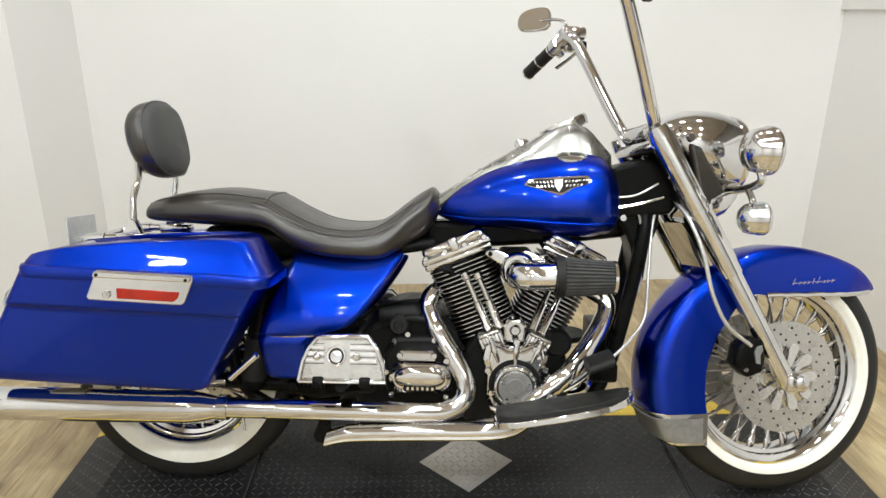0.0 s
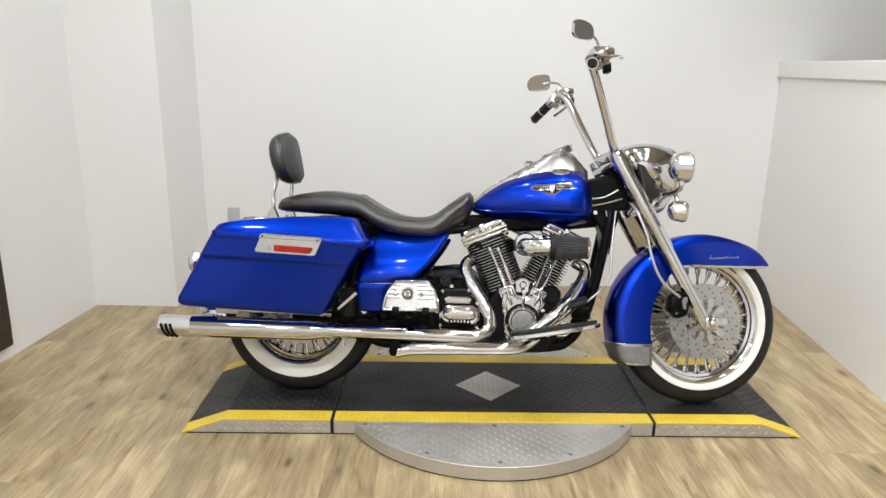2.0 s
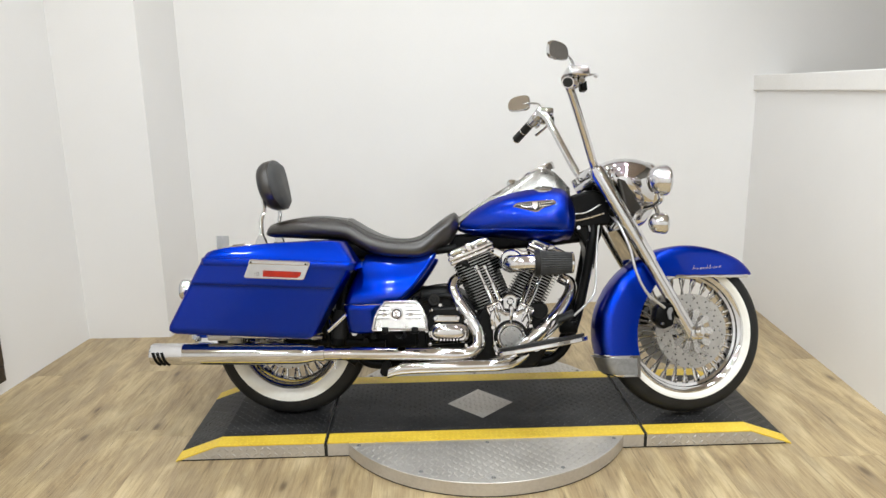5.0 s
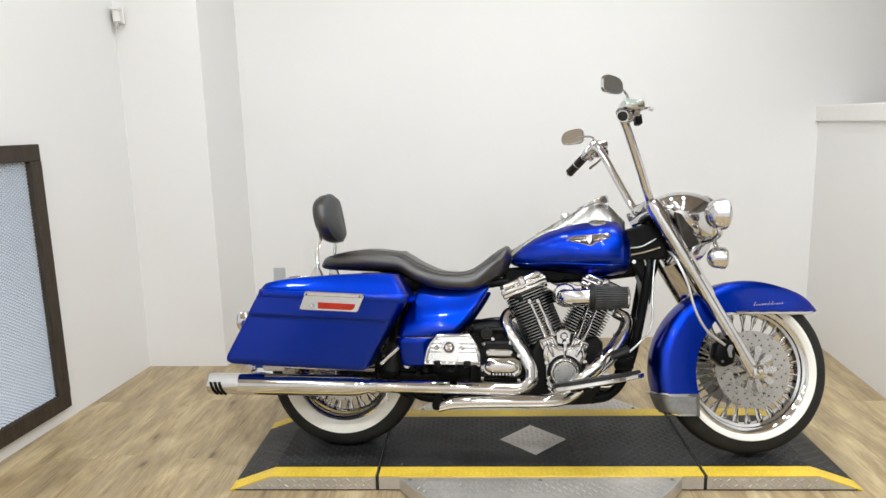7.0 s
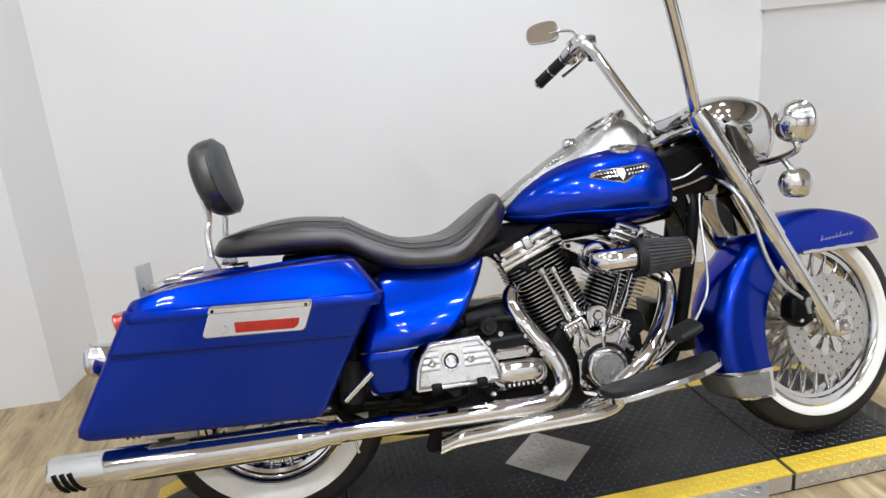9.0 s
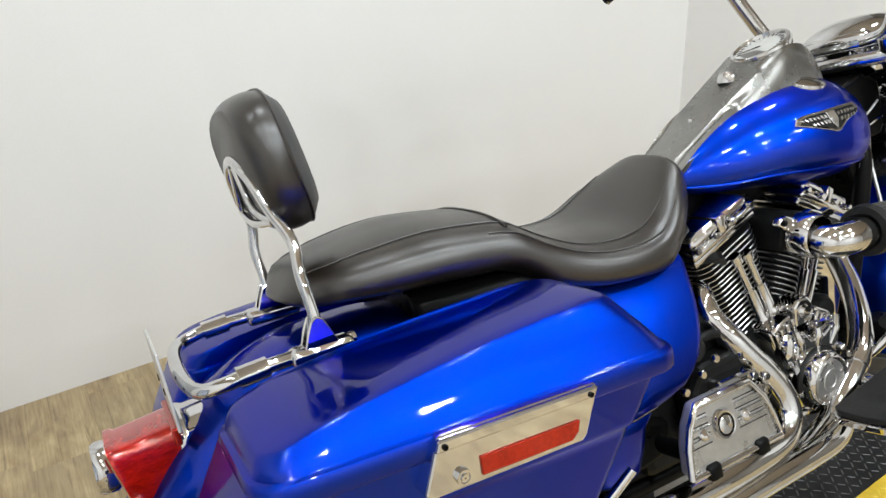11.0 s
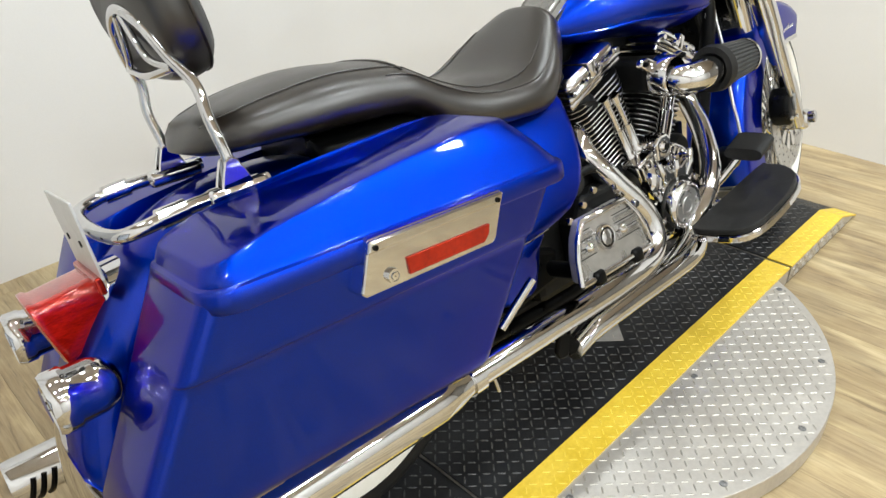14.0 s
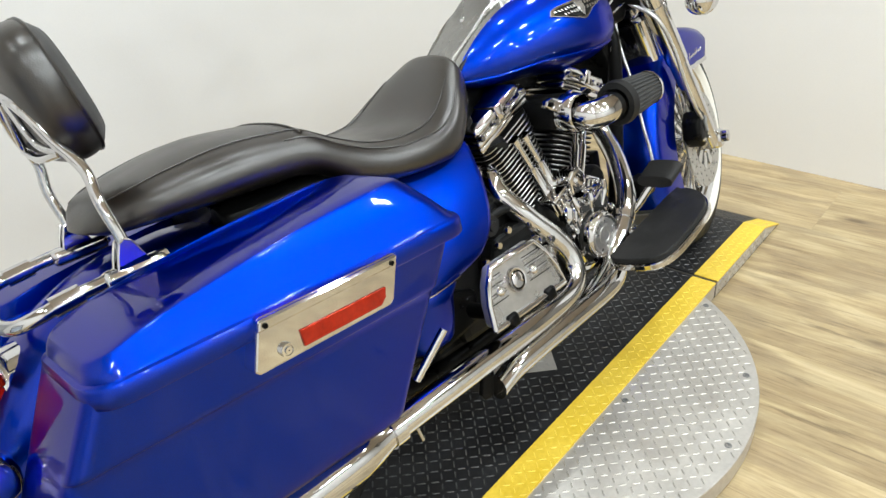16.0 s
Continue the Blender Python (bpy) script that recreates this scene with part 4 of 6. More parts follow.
for x in list(np.linspace(-0.110, 0.30, 26)) + list(np.linspace(0.310, 0.357, 12)):
    zt, zb, w = t_top(x), t_bot(x), t_w(x)
    zm = zb + (zt - zb) * 0.40
    ring = []
    for k in range(40):
        a = 2 * math.pi * k / 40
        c, s = math.cos(a), math.sin(a)
        e = 2.15 if s > 0 else 2.3
        ring.append((x, w * math.copysign(abs(c) ** (2 / e), c), zm + (zt - zm if s > 0 else zm - zb) * math.copysign(abs(s) ** (2 / e), s)))
    secs.append(ring)


def hug(bm, sgn):
    """Bends a flat plate, its depth along y, onto the tank's flank."""
    for v in bm.verts:
        zt, zb = t_top(v.co.x), t_bot(v.co.x)
        zm = zb + (zt - zb) * 0.40
        up = min(max((v.co.z - zm) / (zt - zm), 0.0), 0.95)
        v.co.y = sgn * (t_w(v.co.x) * (1 - up ** 2.15) ** (1 / 2.15) + v.co.y)
    if sgn < 0:
        bmesh.ops.reverse_faces(bm, faces=bm.faces)
    return bm


tank = part("fuel_tank", loft(secs), M_BLUE, bike, "glossy cobalt blue fuel tank")
for sgn in (-1, 1):
    seam = [(x, sgn * (t_w(x) * 0.905 + 0.001), t_bot(x) + (t_top(x) - t_bot(x)) * 0.20) for x in np.linspace(-0.08, 0.33, 20)]
    part("tank_seam", tube(seam, 0.0028, 6), M_BLUE, tank)
    out = [(0.119, 0.836), (0.128, 0.848), (0.142, 0.853), (0.190, 0.857), (0.262, 0.862), (0.272, 0.850), (0.262, 0.842), (0.226, 0.830), (0.206, 0.815), (0.196, 0.813), (0.184, 0.818), (0.150, 0.828)]
    badge = part("tank_badge", hug(plate(out, -0.001, 0.004, bevel=0.001), sgn), M_CHROME, tank, "embossed winged metal tank badge", False)
    mid_ = (0.196, 0.840)
    part("badge_field", hug(plate([(mid_[0] + (x - mid_[0]) * 0.90, mid_[1] + (z - mid_[1]) * 0.78) for x, z in out], 0.003, 0.0048), sgn), M_ENGINE, badge, "dark recessed field", False)
    feathers = bmesh.new()
    for side in (-1, 1):
        for row in range(2):
            for i in range(7):
                x = mid_[0] + side * (0.013 + i * 0.0080) + 0.002 * row
                z = 0.8500 - row * 0.0105 + (x - mid_[0]) * 0.07
                if row and i > 4:
                    continue
                h = 0.0075 - 0.0003 * i
                plate([(x, z - h), (x + side * 0.0046, z - h + 0.002), (x + side * 0.0060, z), (x + side * 0.0012, z - 0.001)], 0.0044, 0.0064, bm=feathers)
    pieces("badge_feather", hug(feathers, sgn), M_SILVER, badge, smooth=False)
    part("badge_shield", hug(plate([(0.185, 0.853), (0.206, 0.854), (0.205, 0.836), (0.196, 0.820), (0.187, 0.836)], 0.0044, 0.0072, bevel=0.001), sgn), M_SILVER, badge, "raised centre shield", False)
# dash console and speedometer
d_top = curve([-0.10, -0.05, 0.094, 0.16, 0.205, 0.24, 0.27, 0.30, 0.335], [0.795, 0.825, 0.918, 0.958, 0.985, 0.994, 0.985, 0.955, 0.915])
secs = []
for x in np.linspace(-0.10, 0.335, 30):
    w = 0.042 + 0.028 * min(1, max(0, (x + 0.10) / 0.30)) - 0.02 * max(0, (x - 0.29) / 0.045)
    zt = d_top(x)
    zb = t_top(x) - 0.03
    side = [(w * 1.30, zb), (w * 1.22, zb + 0.030), (w * 1.10, (zb + 0.030) * 0.35 + (zt - 0.010) * 0.65), (w * 1.0, zt - 0.007), (w * 0.95, zt - 0.002), (w * 0.5, zt)]
    secs.append([(x, -u, v) for u, v in side] + [(x, 0, zt + 0.001)] + [(x, u, v) for u, v in side[::-1]])
dash = part("dash_console", loft(secs), M_SATIN, bike, "satin silver dash console on the tank")
gauge = bmesh.new()
lathe([(-0.012, 0.058), (0.010, 0.062), (0.017, 0.060), (0.018, 0.054), (0.010, 0.051)], 40, "z", bm=gauge)
g_turn = Matrix.Translation((0.228, 0, 0.984)) @ Matrix.Rotation(radians(-27), 4, "Y")
gauge.transform(g_turn)
bezel = part("speedometer_bezel", gauge, M_CHROME, dash, "chrome speedometer bezel")
face = lathe([(0.0115, 0.0005), (0.0115, 0.052)], 32, "z")
face.transform(g_turn)
part("speedometer_face", face, M_PLATE, bezel, "pale grey dial face", False)
marks = bmesh.new()
for i in range(21):
    a = radians(-130 + 13 * i)
    c, s = math.cos(a), math.sin(a)
    tube([(0.040 * c, 0.040 * s, 0.0125), (0.048 * c, 0.048 * s, 0.0125)], 0.0009, 4, bm=marks)
tube([(0, 0, 0.0135), (-0.020, 0.032, 0.0135)], 0.0012, 4, bm=marks)
marks.transform(g_turn)
part("dial_marks", marks, M_BLACK, bezel)
part("ignition_switch", lathe([(0, 0.020), (0.012, 0.019), (0.020, 0.014), (0.022, 0.001)], 20, "z", (0.125, 0, 0.933)), M_CHROME, dash, "chrome ignition switch")
part("dash_screw", lathe([(0, 0.007), (0.006, 0.006), (0.008, 0.001)], 12, "z", (0.02, 0, 0.867)), M_CHROME, dash)
for sgn in (-1, 1):
    # added black strip: the shade in the gap below the dash
    part("dash_gasket", tube([(x, sgn * 1.31 * (0.042 + 0.028 * min(1, max(0, (x + 0.10) / 0.30))), t_top(x) - 0.020) for x in np.linspace(-0.09, 0.27, 16)], 0.0045, 6), M_RUBBER, dash, "black gasket between dash and tank")
for sgn in (-1, 1):
    cap = lathe([(-0.005, 0.034), (0.006, 0.036), (0.012, 0.034), (0.016, 0.024), (0.018, 0.001)], 28, "z")
    cap.transform(Matrix.Translation((0.235, sgn * 0.092, 0.900)) @ Matrix.Rotation(radians(-sgn * 20), 4, "X"))
    part("fuel_cap", cap, M_CHROME, tank, "chrome fuel cap")

WARP.clear()
OFFSET[0] = Vector((-0.005, 0.035, 0))
# seat ------------------------------------------------------------------------
s_top = curve([-0.885, -0.865, -0.817, -0.747, -0.654, -0.577, -0.523, -0.470, -0.401, -0.324, -0.239, -0.163, -0.125, -0.095, -0.080], [0.742, 0.770, 0.790, 0.805, 0.813, 0.806, 0.797, 0.768, 0.738, 0.727, 0.738, 0.788, 0.812, 0.820, 0.80])
s_bot = curve([-0.885, -0.86, -0.80, -0.715, -0.616, -0.518, -0.476, -0.391, -0.306, -0.208, -0.165, -0.11, -0.080], [0.735, 0.726, 0.722, 0.717, 0.712, 0.697, 0.668, 0.640, 0.632, 0.637, 0.668, 0.705, 0.755])
s_w = curve([-0.885, -0.87, -0.83, -0.75, -0.65, -0.55, -0.45, -0.36, -0.28, -0.20, -0.14, -0.10, -0.080], [0.030, 0.075, 0.115, 0.145, 0.158, 0.160, 0.172, 0.186, 0.188, 0.170, 0.132, 0.095, 0.06])


def seat_ring(x, lift=0.0):
    zt, zb, w = s_top(x), s_bot(x), s_w(x)
    hollow = 0.020 * math.exp(-((x + 0.31) / 0.13) ** 2)
    ring = []
    for k in range(36):
        a = 2 * math.pi * k / 36
        c, s = math.cos(a), math.sin(a)
        zm = zb + (zt - zb) * 0.42
        e = 2.4 if s > 0 else 3.2
        u = math.copysign(abs(c) ** (2 / e), c)
        v = math.copysign(abs(s) ** (2 / e), s)
        z = zm + (zt - zm if s > 0 else zm - zb) * v
        if s > 0:
            z -= hollow * (1 - u * u) * v * 0.6
        ring.append((x, (w + lift) * u, z))
    return ring


seat = part("seat", loft([seat_ring(x) for x in list(np.linspace(-0.885, -0.84, 6)) + list(np.linspace(-0.82, -0.13, 46)) + list(np.linspace(-0.12, -0.080, 6))]), M_LEATHER, bike, "stepped black vinyl two-up seat")
pan = loft([[(x, u, v) for u, v in squircle(0, 0.672, w, 0.040, 24, 4)] for x, w in ((-0.70, 0.11), (-0.69, 0.125), (-0.45, 0.135), (-0.20, 0.125), (-0.19, 0.11))])
part("seat_pan", pan, M_BLACK, seat, "black seat base")
for sgn in (-1, 1):
    for k, x0, x1 in ((5, -0.86, -0.15), (3, -0.57, -0.17)):
        path = []
        for x in np.linspace(x0, x1, 30):
            p = seat_ring(x)[k if sgn > 0 else 18 - k]
            path.append((p[0], p[1], p[2] + 0.001))
        part("seam", tube(path, 0.0013, 6), M_LEATHER, seat)
cross = [seat_ring(-0.53)[k] for k in range(4, 15)]
part("seam", tube([(p[0], p[1], p[2] + 0.001) for p in cross], 0.0025, 6), M_LEATHER, seat)

OFFSET[0] = Vector((-0.015, 0.045, 0))
# passenger backrest ----------------------------------------------------------
secs = []
for k in range(9):
    t = k / 8
    d = -0.034 + 0.074 * t
    slim = 0.74 if t < 0.8 else 0.60
    g = math.sin(math.pi * min(max(t, 0.03), 0.97)) ** 0.35
    ring = []
    for i in range(32):
        a = 2 * math.pi * i / 32
        c, s = math.cos(a), math.sin(a)
        u = math.copysign(abs(c) ** 0.75, c) * (0.131 - 0.016 * max(0, -s)) * (slim + (1 - slim) * g)
        v = math.copysign(abs(s) ** 0.78, s) * 0.105 * (slim + 0.03 + (0.97 - slim) * g)
        ring.append((d - 0.018 * (u / 0.135) ** 2, u, v))
    secs.append(ring)
at = Matrix.Translation((-0.840, -0.010, 0.940)) @ Matrix.Rotation(radians(-12), 4, "Y")
shell, cushion, bead = loft(secs[:7]), loft(secs[6:]), tube([Vector(p) * 1.004 for p in secs[6]] + [Vector(secs[6][0]) * 1.004], 0.0025, 6)
for bm in (shell, cushion, bead):
    bm.transform(at)
rest = part("backrest_pad", shell, M_LEATHER, bike, "rounded black vinyl passenger backrest")
part("cushion", cushion, M_CUSHION, rest, "matte dark grey front cushion")
part("piping", bead, M_LEATHER, rest)
hoop = [(-0.872, -0.130, 0.700), (-0.868, -0.130, 0.735), (-0.872, -0.130, 0.790), (-0.856, -0.118, 0.836), (-0.870, -0.094, 0.880), (-0.882, -0.062, 0.926), (-0.888, 0, 0.950)]
hoop += [(x, -y, z) for x, y, z in hoop[-2::-1]]
feet = 0.045 - 0.008
hoop = [(x + 0.012 * (z < 0.80), y - feet * min(1.0, max(0.0, (0.885 - z) / 0.155)), z) for x, y, z in hoop]
sissy = part("sissy_bar", tube(hoop, 0.0085, 12, 6), M_CHROME, bike, "chrome sissy bar hoop")
for sgn in (-1, 1):
    part("hoop_brace", tube([(-0.868, sgn * 0.096, 0.862), (-0.880, sgn * 0.042, 0.880), (-0.888, sgn * 0.010, 0.940)], 0.0055, 8, 5), M_CHROME, sissy)
    foot = bmesh.new()
    for side in (-0.0135, 0.0085):
        y0 = sgn * 0.13 - feet + side
        plate([(-0.884, 0.688), (-0.828, 0.688), (-0.840, 0.716), (-0.848, 0.734), (-0.857, 0.739), (-0.866, 0.734), (-0.874, 0.716)], y0, y0 + 0.005, bevel=0.0018, bm=foot)
    part("bar_foot", foot, M_CHROME, sissy, "forked chrome docking clamp", False)
    part("dock_base", box((-0.90, sgn * 0.13 - feet - 0.018, 0.674), (-0.81, sgn * 0.13 - feet + 0.018, 0.700), 0.008), M_CHROME, sissy)
part("hoop_bar", tube([(-0.868, -0.098, 0.862), (-0.874, 0, 0.853), (-0.868, 0.098, 0.862)], 0.0065, 8, 5), M_CHROME, sissy)

OFFSET[0] = Vector((0, 0, 0))
# saddlebags ------------------------------------------------------------------
b_rear = line([0.360, 0.368, 0.380, 0.650], [-1.168, -1.175, -1.176, -1.024])
b_front = line([0.352, 0.366, 0.40, 0.60, 0.650], [-0.634, -0.624, -0.607, -0.498, -0.472])
lid_base = line([-1.04, -0.44], [0.645, 0.622])
lid_top = curve([-1.04, -1.005, -0.965, -0.85, -0.69, -0.55, -0.49, -0.44], [0.672, 0.679, 0.688, 0.701, 0.711, 0.712, 0.707, 0.695])


def bag_body():
    rings = []
    for z in (0.356, 0.360, 0.368, 0.385, 0.42, 0.46, 0.50, 0.535, 0.5475, 0.5485, 0.5505, 0.5525, 0.560, 0.575, 0.60, 0.625, 0.642):
        shrink = 0.010 if z < 0.358 else (0.003 if z < 0.364 else 0.0)
        yo = -(0.318 + (z - 0.37) * 0.135)
        yo -= 0.0065 * min(1.0, max(0.0, (z - 0.548) / 0.0035))
        yi = -0.165
        pts = round_rect(b_rear(z) + shrink, b_front(z) - shrink, yo + shrink, yi - shrink, 0.024, 6)
        tilt = 0.045
        rings.append([(x, y, z - (x + 0.88) * tilt * 0.9 * (1 if z < 0.62 else 0.9)) for x, y in pts])
    return loft(rings)


crease_out = line([-1.02, -0.85, -0.70, -0.55, -0.47], [0.352, 0.337, 0.324, 0.314, 0.309])


def lid_outline(x0, x1, out, inner, r):
    """Rounded outline whose long sides are cut into short steps; out gives the outer edge at x."""
    corner = round_rect(x0, x1, -0.36, -inner, r, 6)
    pts = []
    for p, q in zip(corner, corner[1:] + corner[:1]):
        pts.append(p)
        if abs(p[0] - q[0]) > 0.2:
            pts += [(p[0] + (q[0] - p[0]) * k / 10, p[1]) for k in range(1, 10)]
    return [(x, -inner + (y + inner) * (out(x) - inner) / (0.36 - inner)) for x, y in pts]


def bag_lid():
    """Rolled lip, a sloping shoulder up to a crease, and a nearly flat top."""
    rings = []
    for grow, dz in ((0.001, -0.015), (0.0060, -0.0185), (0.0085, -0.0155), (0.0090, -0.004), (0.0085, 0.004), (0.0062, 0.0090), (0.001, 0.0105)):
        pts = lid_outline(-1.024 - grow, -0.466 + grow, lambda x: 0.3655 + grow, 0.160, 0.040)
        rings.append([(x, y, lid_base(x) + dz) for x, y in pts])
    for h, cut, front, rear in ((0.03, 0.02, 0.002, 0.001), (0.40, 0.34, 0.019, 0.003), (0.68, 0.67, 0.034, 0.006), (0.94, 0.965, 0.049, 0.010), (0.99, 1.03, 0.053, 0.0125), (1.01, 1.10, 0.056, 0.017), (1.03, 1.6, 0.062, 0.030), (1.045, 2.4, 0.075, 0.055)):
        out = lambda x: 0.3655 + (crease_out(x) - 0.3655) * cut
        pts = lid_outline(-1.024 + rear, -0.466 - front, out, 0.164, 0.034)
        ring = []
        for x, y in pts:
            zb, zt = lid_base(x), lid_top(min(max(x, -1.03), -0.487)) - 0.004
            ring.append((x, y, zb + 0.0105 + h * (zt - zb - 0.0105)))
        rings.append(ring)
    return loft(rings)


cover_rear = lambda z: float(np.interp(z, (0.352, 0.455, 0.540, 0.600, 0.656), (-0.512, -0.530, -0.504, -0.480, -0.460)))
cover_front = curve((0.352, 0.400, 0.455, 0.468, 0.480, 0.500, 0.535, 0.570, 0.600, 0.656), (-0.410, -0.400, -0.388, -0.372, -0.318, -0.283, -0.250, -0.224, -0.203, -0.170))
cover_side = curve((0.352, 0.400, 0.470, 0.500, 0.530, 0.560, 0.590, 0.620, 0.656), (-0.221, -0.226, -0.235, -0.232, -0.222, -0.203, -0.177, -0.147, -0.106))


for sgn in (-1, 1):
    turn = (lambda bm: bm) if sgn < 0 else flip
    OFFSET[0] = Vector((0, 0, 0)) if sgn < 0 else Vector((0, -0.02, -0.03))
    bag = part("saddlebag", turn(bag_body()), M_BLUE, bike, "cobalt blue hard saddlebag")
    part("bag_lid", turn(bag_lid()), M_BLUE, bag, "blue saddlebag lid with a rolled lip")
    out = [(-0.836, 0.647), (-0.619, 0.637), (-0.619, 0.625), (-0.640, 0.575), (-0.647, 0.570), (-0.855, 0.579), (-0.861, 0.585)]
    latch = part("bag_latch", turn(plate(out, -0.383, -0.352, bevel=0.003)), M_CHROME, bag, "chrome saddlebag latch plate", False)
    part("reflector", turn(plate([(-0.790, 0.607), (-0.650, 0.600), (-0.654, 0.586), (-0.664, 0.578), (-0.790, 0.584)], -0.386, -0.382, bevel=0.0012)), M_REFLEX, latch, "red reflector", False)
    part("latch_hinge", turn(plate([(-0.838, 0.646), (-0.620, 0.636), (-0.626, 0.622), (-0.844, 0.631)], -0.389, -0.380, bevel=0.003)), M_CHROME, latch, smooth=False)
    lock = lathe([(-0.390, 0.001), (-0.390, 0.0045), (-0.3875, 0.005), (-0.3875, 0.0062), (-0.389, 0.0068), (-0.389, 0.0092), (-0.382, 0.0098)], 20, "y", (-0.814, 0, 0.593))
    part("latch_lock", turn(lock), M_CHROME, latch, "round key lock")
    screws = bmesh.new()
    for x, z in ((-0.832, 0.637), (-0.633, 0.628)):
        lathe([(-0.391, 0.001), (-0.391, 0.0035), (-0.386, 0.004)], 10, "y", (x, 0, z), bm=screws)
    pieces("latch_screw", turn(screws), M_BLACK, latch)
    guard = [(-0.62, -0.20, 0.335), (-0.70, -0.24, 0.345), (-0.90, -0.24, 0.348), (-1.06, -0.22, 0.352)]
    part("bag_rail", turn(tube(guard, 0.009, 10, 5)), M_CHROME, bike, "chrome saddlebag support rail")
    part("bag_bracket", turn(box((-1.05, -0.25, 0.332), (-0.96, -0.17, 0.358), 0.006)), M_STEEL, bike)
    part("bag_bumper", turn(tube([(-0.575, -0.285, 0.372), (-0.505, -0.30, 0.435)], 0.0075, 10)), M_CHROME, bike, "short chrome guard bar")
    damper = part("shock_absorber", turn(tube([(-0.568, -0.135, 0.30), (-0.524, -0.135, 0.60)], 0.029, 18)), M_BLACK, bike, "black rear shock absorber")
    part("shock_sleeve", turn(tube([(-0.5645, -0.135, 0.325), (-0.548, -0.135, 0.435)], 0.033, 18)), M_RUBBER, damper)
    # side cover: a shoulder above a narrower lower block, drawn in under the seat
    rings = []
    for z, shrink in ((0.352, 0.012), (0.355, 0.004), (0.364, 0.0), (0.400, 0.0), (0.440, 0.0), (0.458, 0.0), (0.464, 0.004), (0.466, 0.004), (0.470, 0.0), (0.476, 0.0), (0.485, 0.0), (0.500, 0.0), (0.520, 0.0), (0.545, 0.0), (0.570, 0.0), (0.595, 0.0), (0.620, 0.0), (0.642, 0.0), (0.652, 0.004), (0.656, 0.012)):
        x0, x1 = cover_rear(z) + shrink, cover_front(z) - shrink
        y0, y1 = cover_side(z) + shrink, -0.075
        r = min(0.026, 0.45 * (y1 - y0))
        rings.append([(x, y - 0.006 * math.sin(math.pi * min(1.0, max(0.0, (x - x0) / (x1 - x0)))) * (y < -0.09), z + 0.02 * max(0.0, x + 0.30) * (z > 0.5)) for x, y in round_rect(x0, x1, y0, y1, r, 6)])
    part("side_cover", turn(loft(rings)), M_BLUE, bike, "blue frame side cover")
    part("side_cover_trim", turn(tube([(-0.527, -0.222, 0.466), (-0.46, -0.240, 0.465), (-0.385, -0.232, 0.466)], 0.0018, 6, 4)), M_CHROME, bike)

OFFSET[0] = Vector((0, 0.01, -0.005))
# rear fender, lamps, rails ---------------------------------------------------
rings = []
for d in np.linspace(60, 181, 40):
    a = radians(d)
    r = 0.362 + 0.048 * max(0, (d - 95) / 86) ** 0.8
    w = 0.098
    prof = [(-w, 0.27), (-w * 1.02, r - 0.06), (-w * 0.96, r - 0.028), (-w * 0.75, r - 0.008), (-w * 0.4, r - 0.001), (0, r)]
    prof += [(-y, q) for y, q in prof[-2::-1]]
    rings.append([(RX + q * math.cos(a), y, RZ + 0.02 + q * math.sin(a)) for y, q in prof])
rear_fender = part("rear_fender", thick(grid_faces(bmesh.new(), rings, close_u=False), 0.003), M_BLUE, bike, "blue rear fender")
tip_rings = []
for d in np.linspace(170, 182, 12):
    a = radians(d)
    r = 0.366 + 0.048 * ((d - 95) / 86) ** 0.8
    w = 0.102
    prof = [(-w, r - 0.050), (-w * 1.02, r - 0.04), (-w * 0.96, r - 0.026), (-w * 0.75, r - 0.008), (-w * 0.4, r - 0.001), (0, r)]
    prof += [(-y, q) for y, q in prof[-2::-1]]
    ring = []
    for y, q in prof:
        b = a + radians(9.5) * (abs(y) / w) ** 2 * (182 - d) / 12
        ring.append((RX + q * math.cos(b), y, RZ + 0.02 + q * math.sin(b)))
    tip_rings.append(ring)
part("fender_tip", thick(grid_faces(bmesh.new(), tip_rings, close_u=False), 0.004), M_CHROME, rear_fender, "chrome trim round the fender tip")
horn = []
for d in np.linspace(163, 185, 14):
    a = radians(d)
    r = 0.371 + 0.048 * ((d - 95) / 86) ** 0.8
    half = 0.030 * min(1.0, 0.35 + (d - 163) / 8)
    horn.append([(RX + (r - 0.30 * y * y / 0.03) * math.cos(a), y, RZ + 0.02 + (r - 0.30 * y * y / 0.03) * math.sin(a)) for y in np.linspace(-half, half, 7)])
part("fender_bumper", thick(grid_faces(bmesh.new(), horn, close_u=False), 0.007), M_CHROME, rear_fender, "upright chrome bumper on the fender tip")
tail = loft([[(x, u, v) for u, v in squircle(0, zc, w, h, 28, 3)] for x, zc, w, h in ((-1.00, 0.588, 0.050, 0.042), (-1.050, 0.580, 0.054, 0.046), (-1.058, 0.576, 0.057, 0.053), (-1.066, 0.574, 0.055, 0.051))])
lamp = part("tail_lamp", tail, M_CHROME, bike, "chrome tail lamp housing")
part("red_lens", loft([[(x - 0.22 * (v - 0.57), u, v) for u, v in squircle(0, zc, w, h, 36, 6)] for x, zc, w, h in ((-1.062, 0.573, 0.051, 0.049), (-1.135, 0.566, 0.049, 0.048), (-1.139, 0.566, 0.052, 0.051), (-1.147, 0.565, 0.052, 0.051), (-1.150, 0.565, 0.046, 0.045))]), M_RED, lamp, "red tail lamp lens")
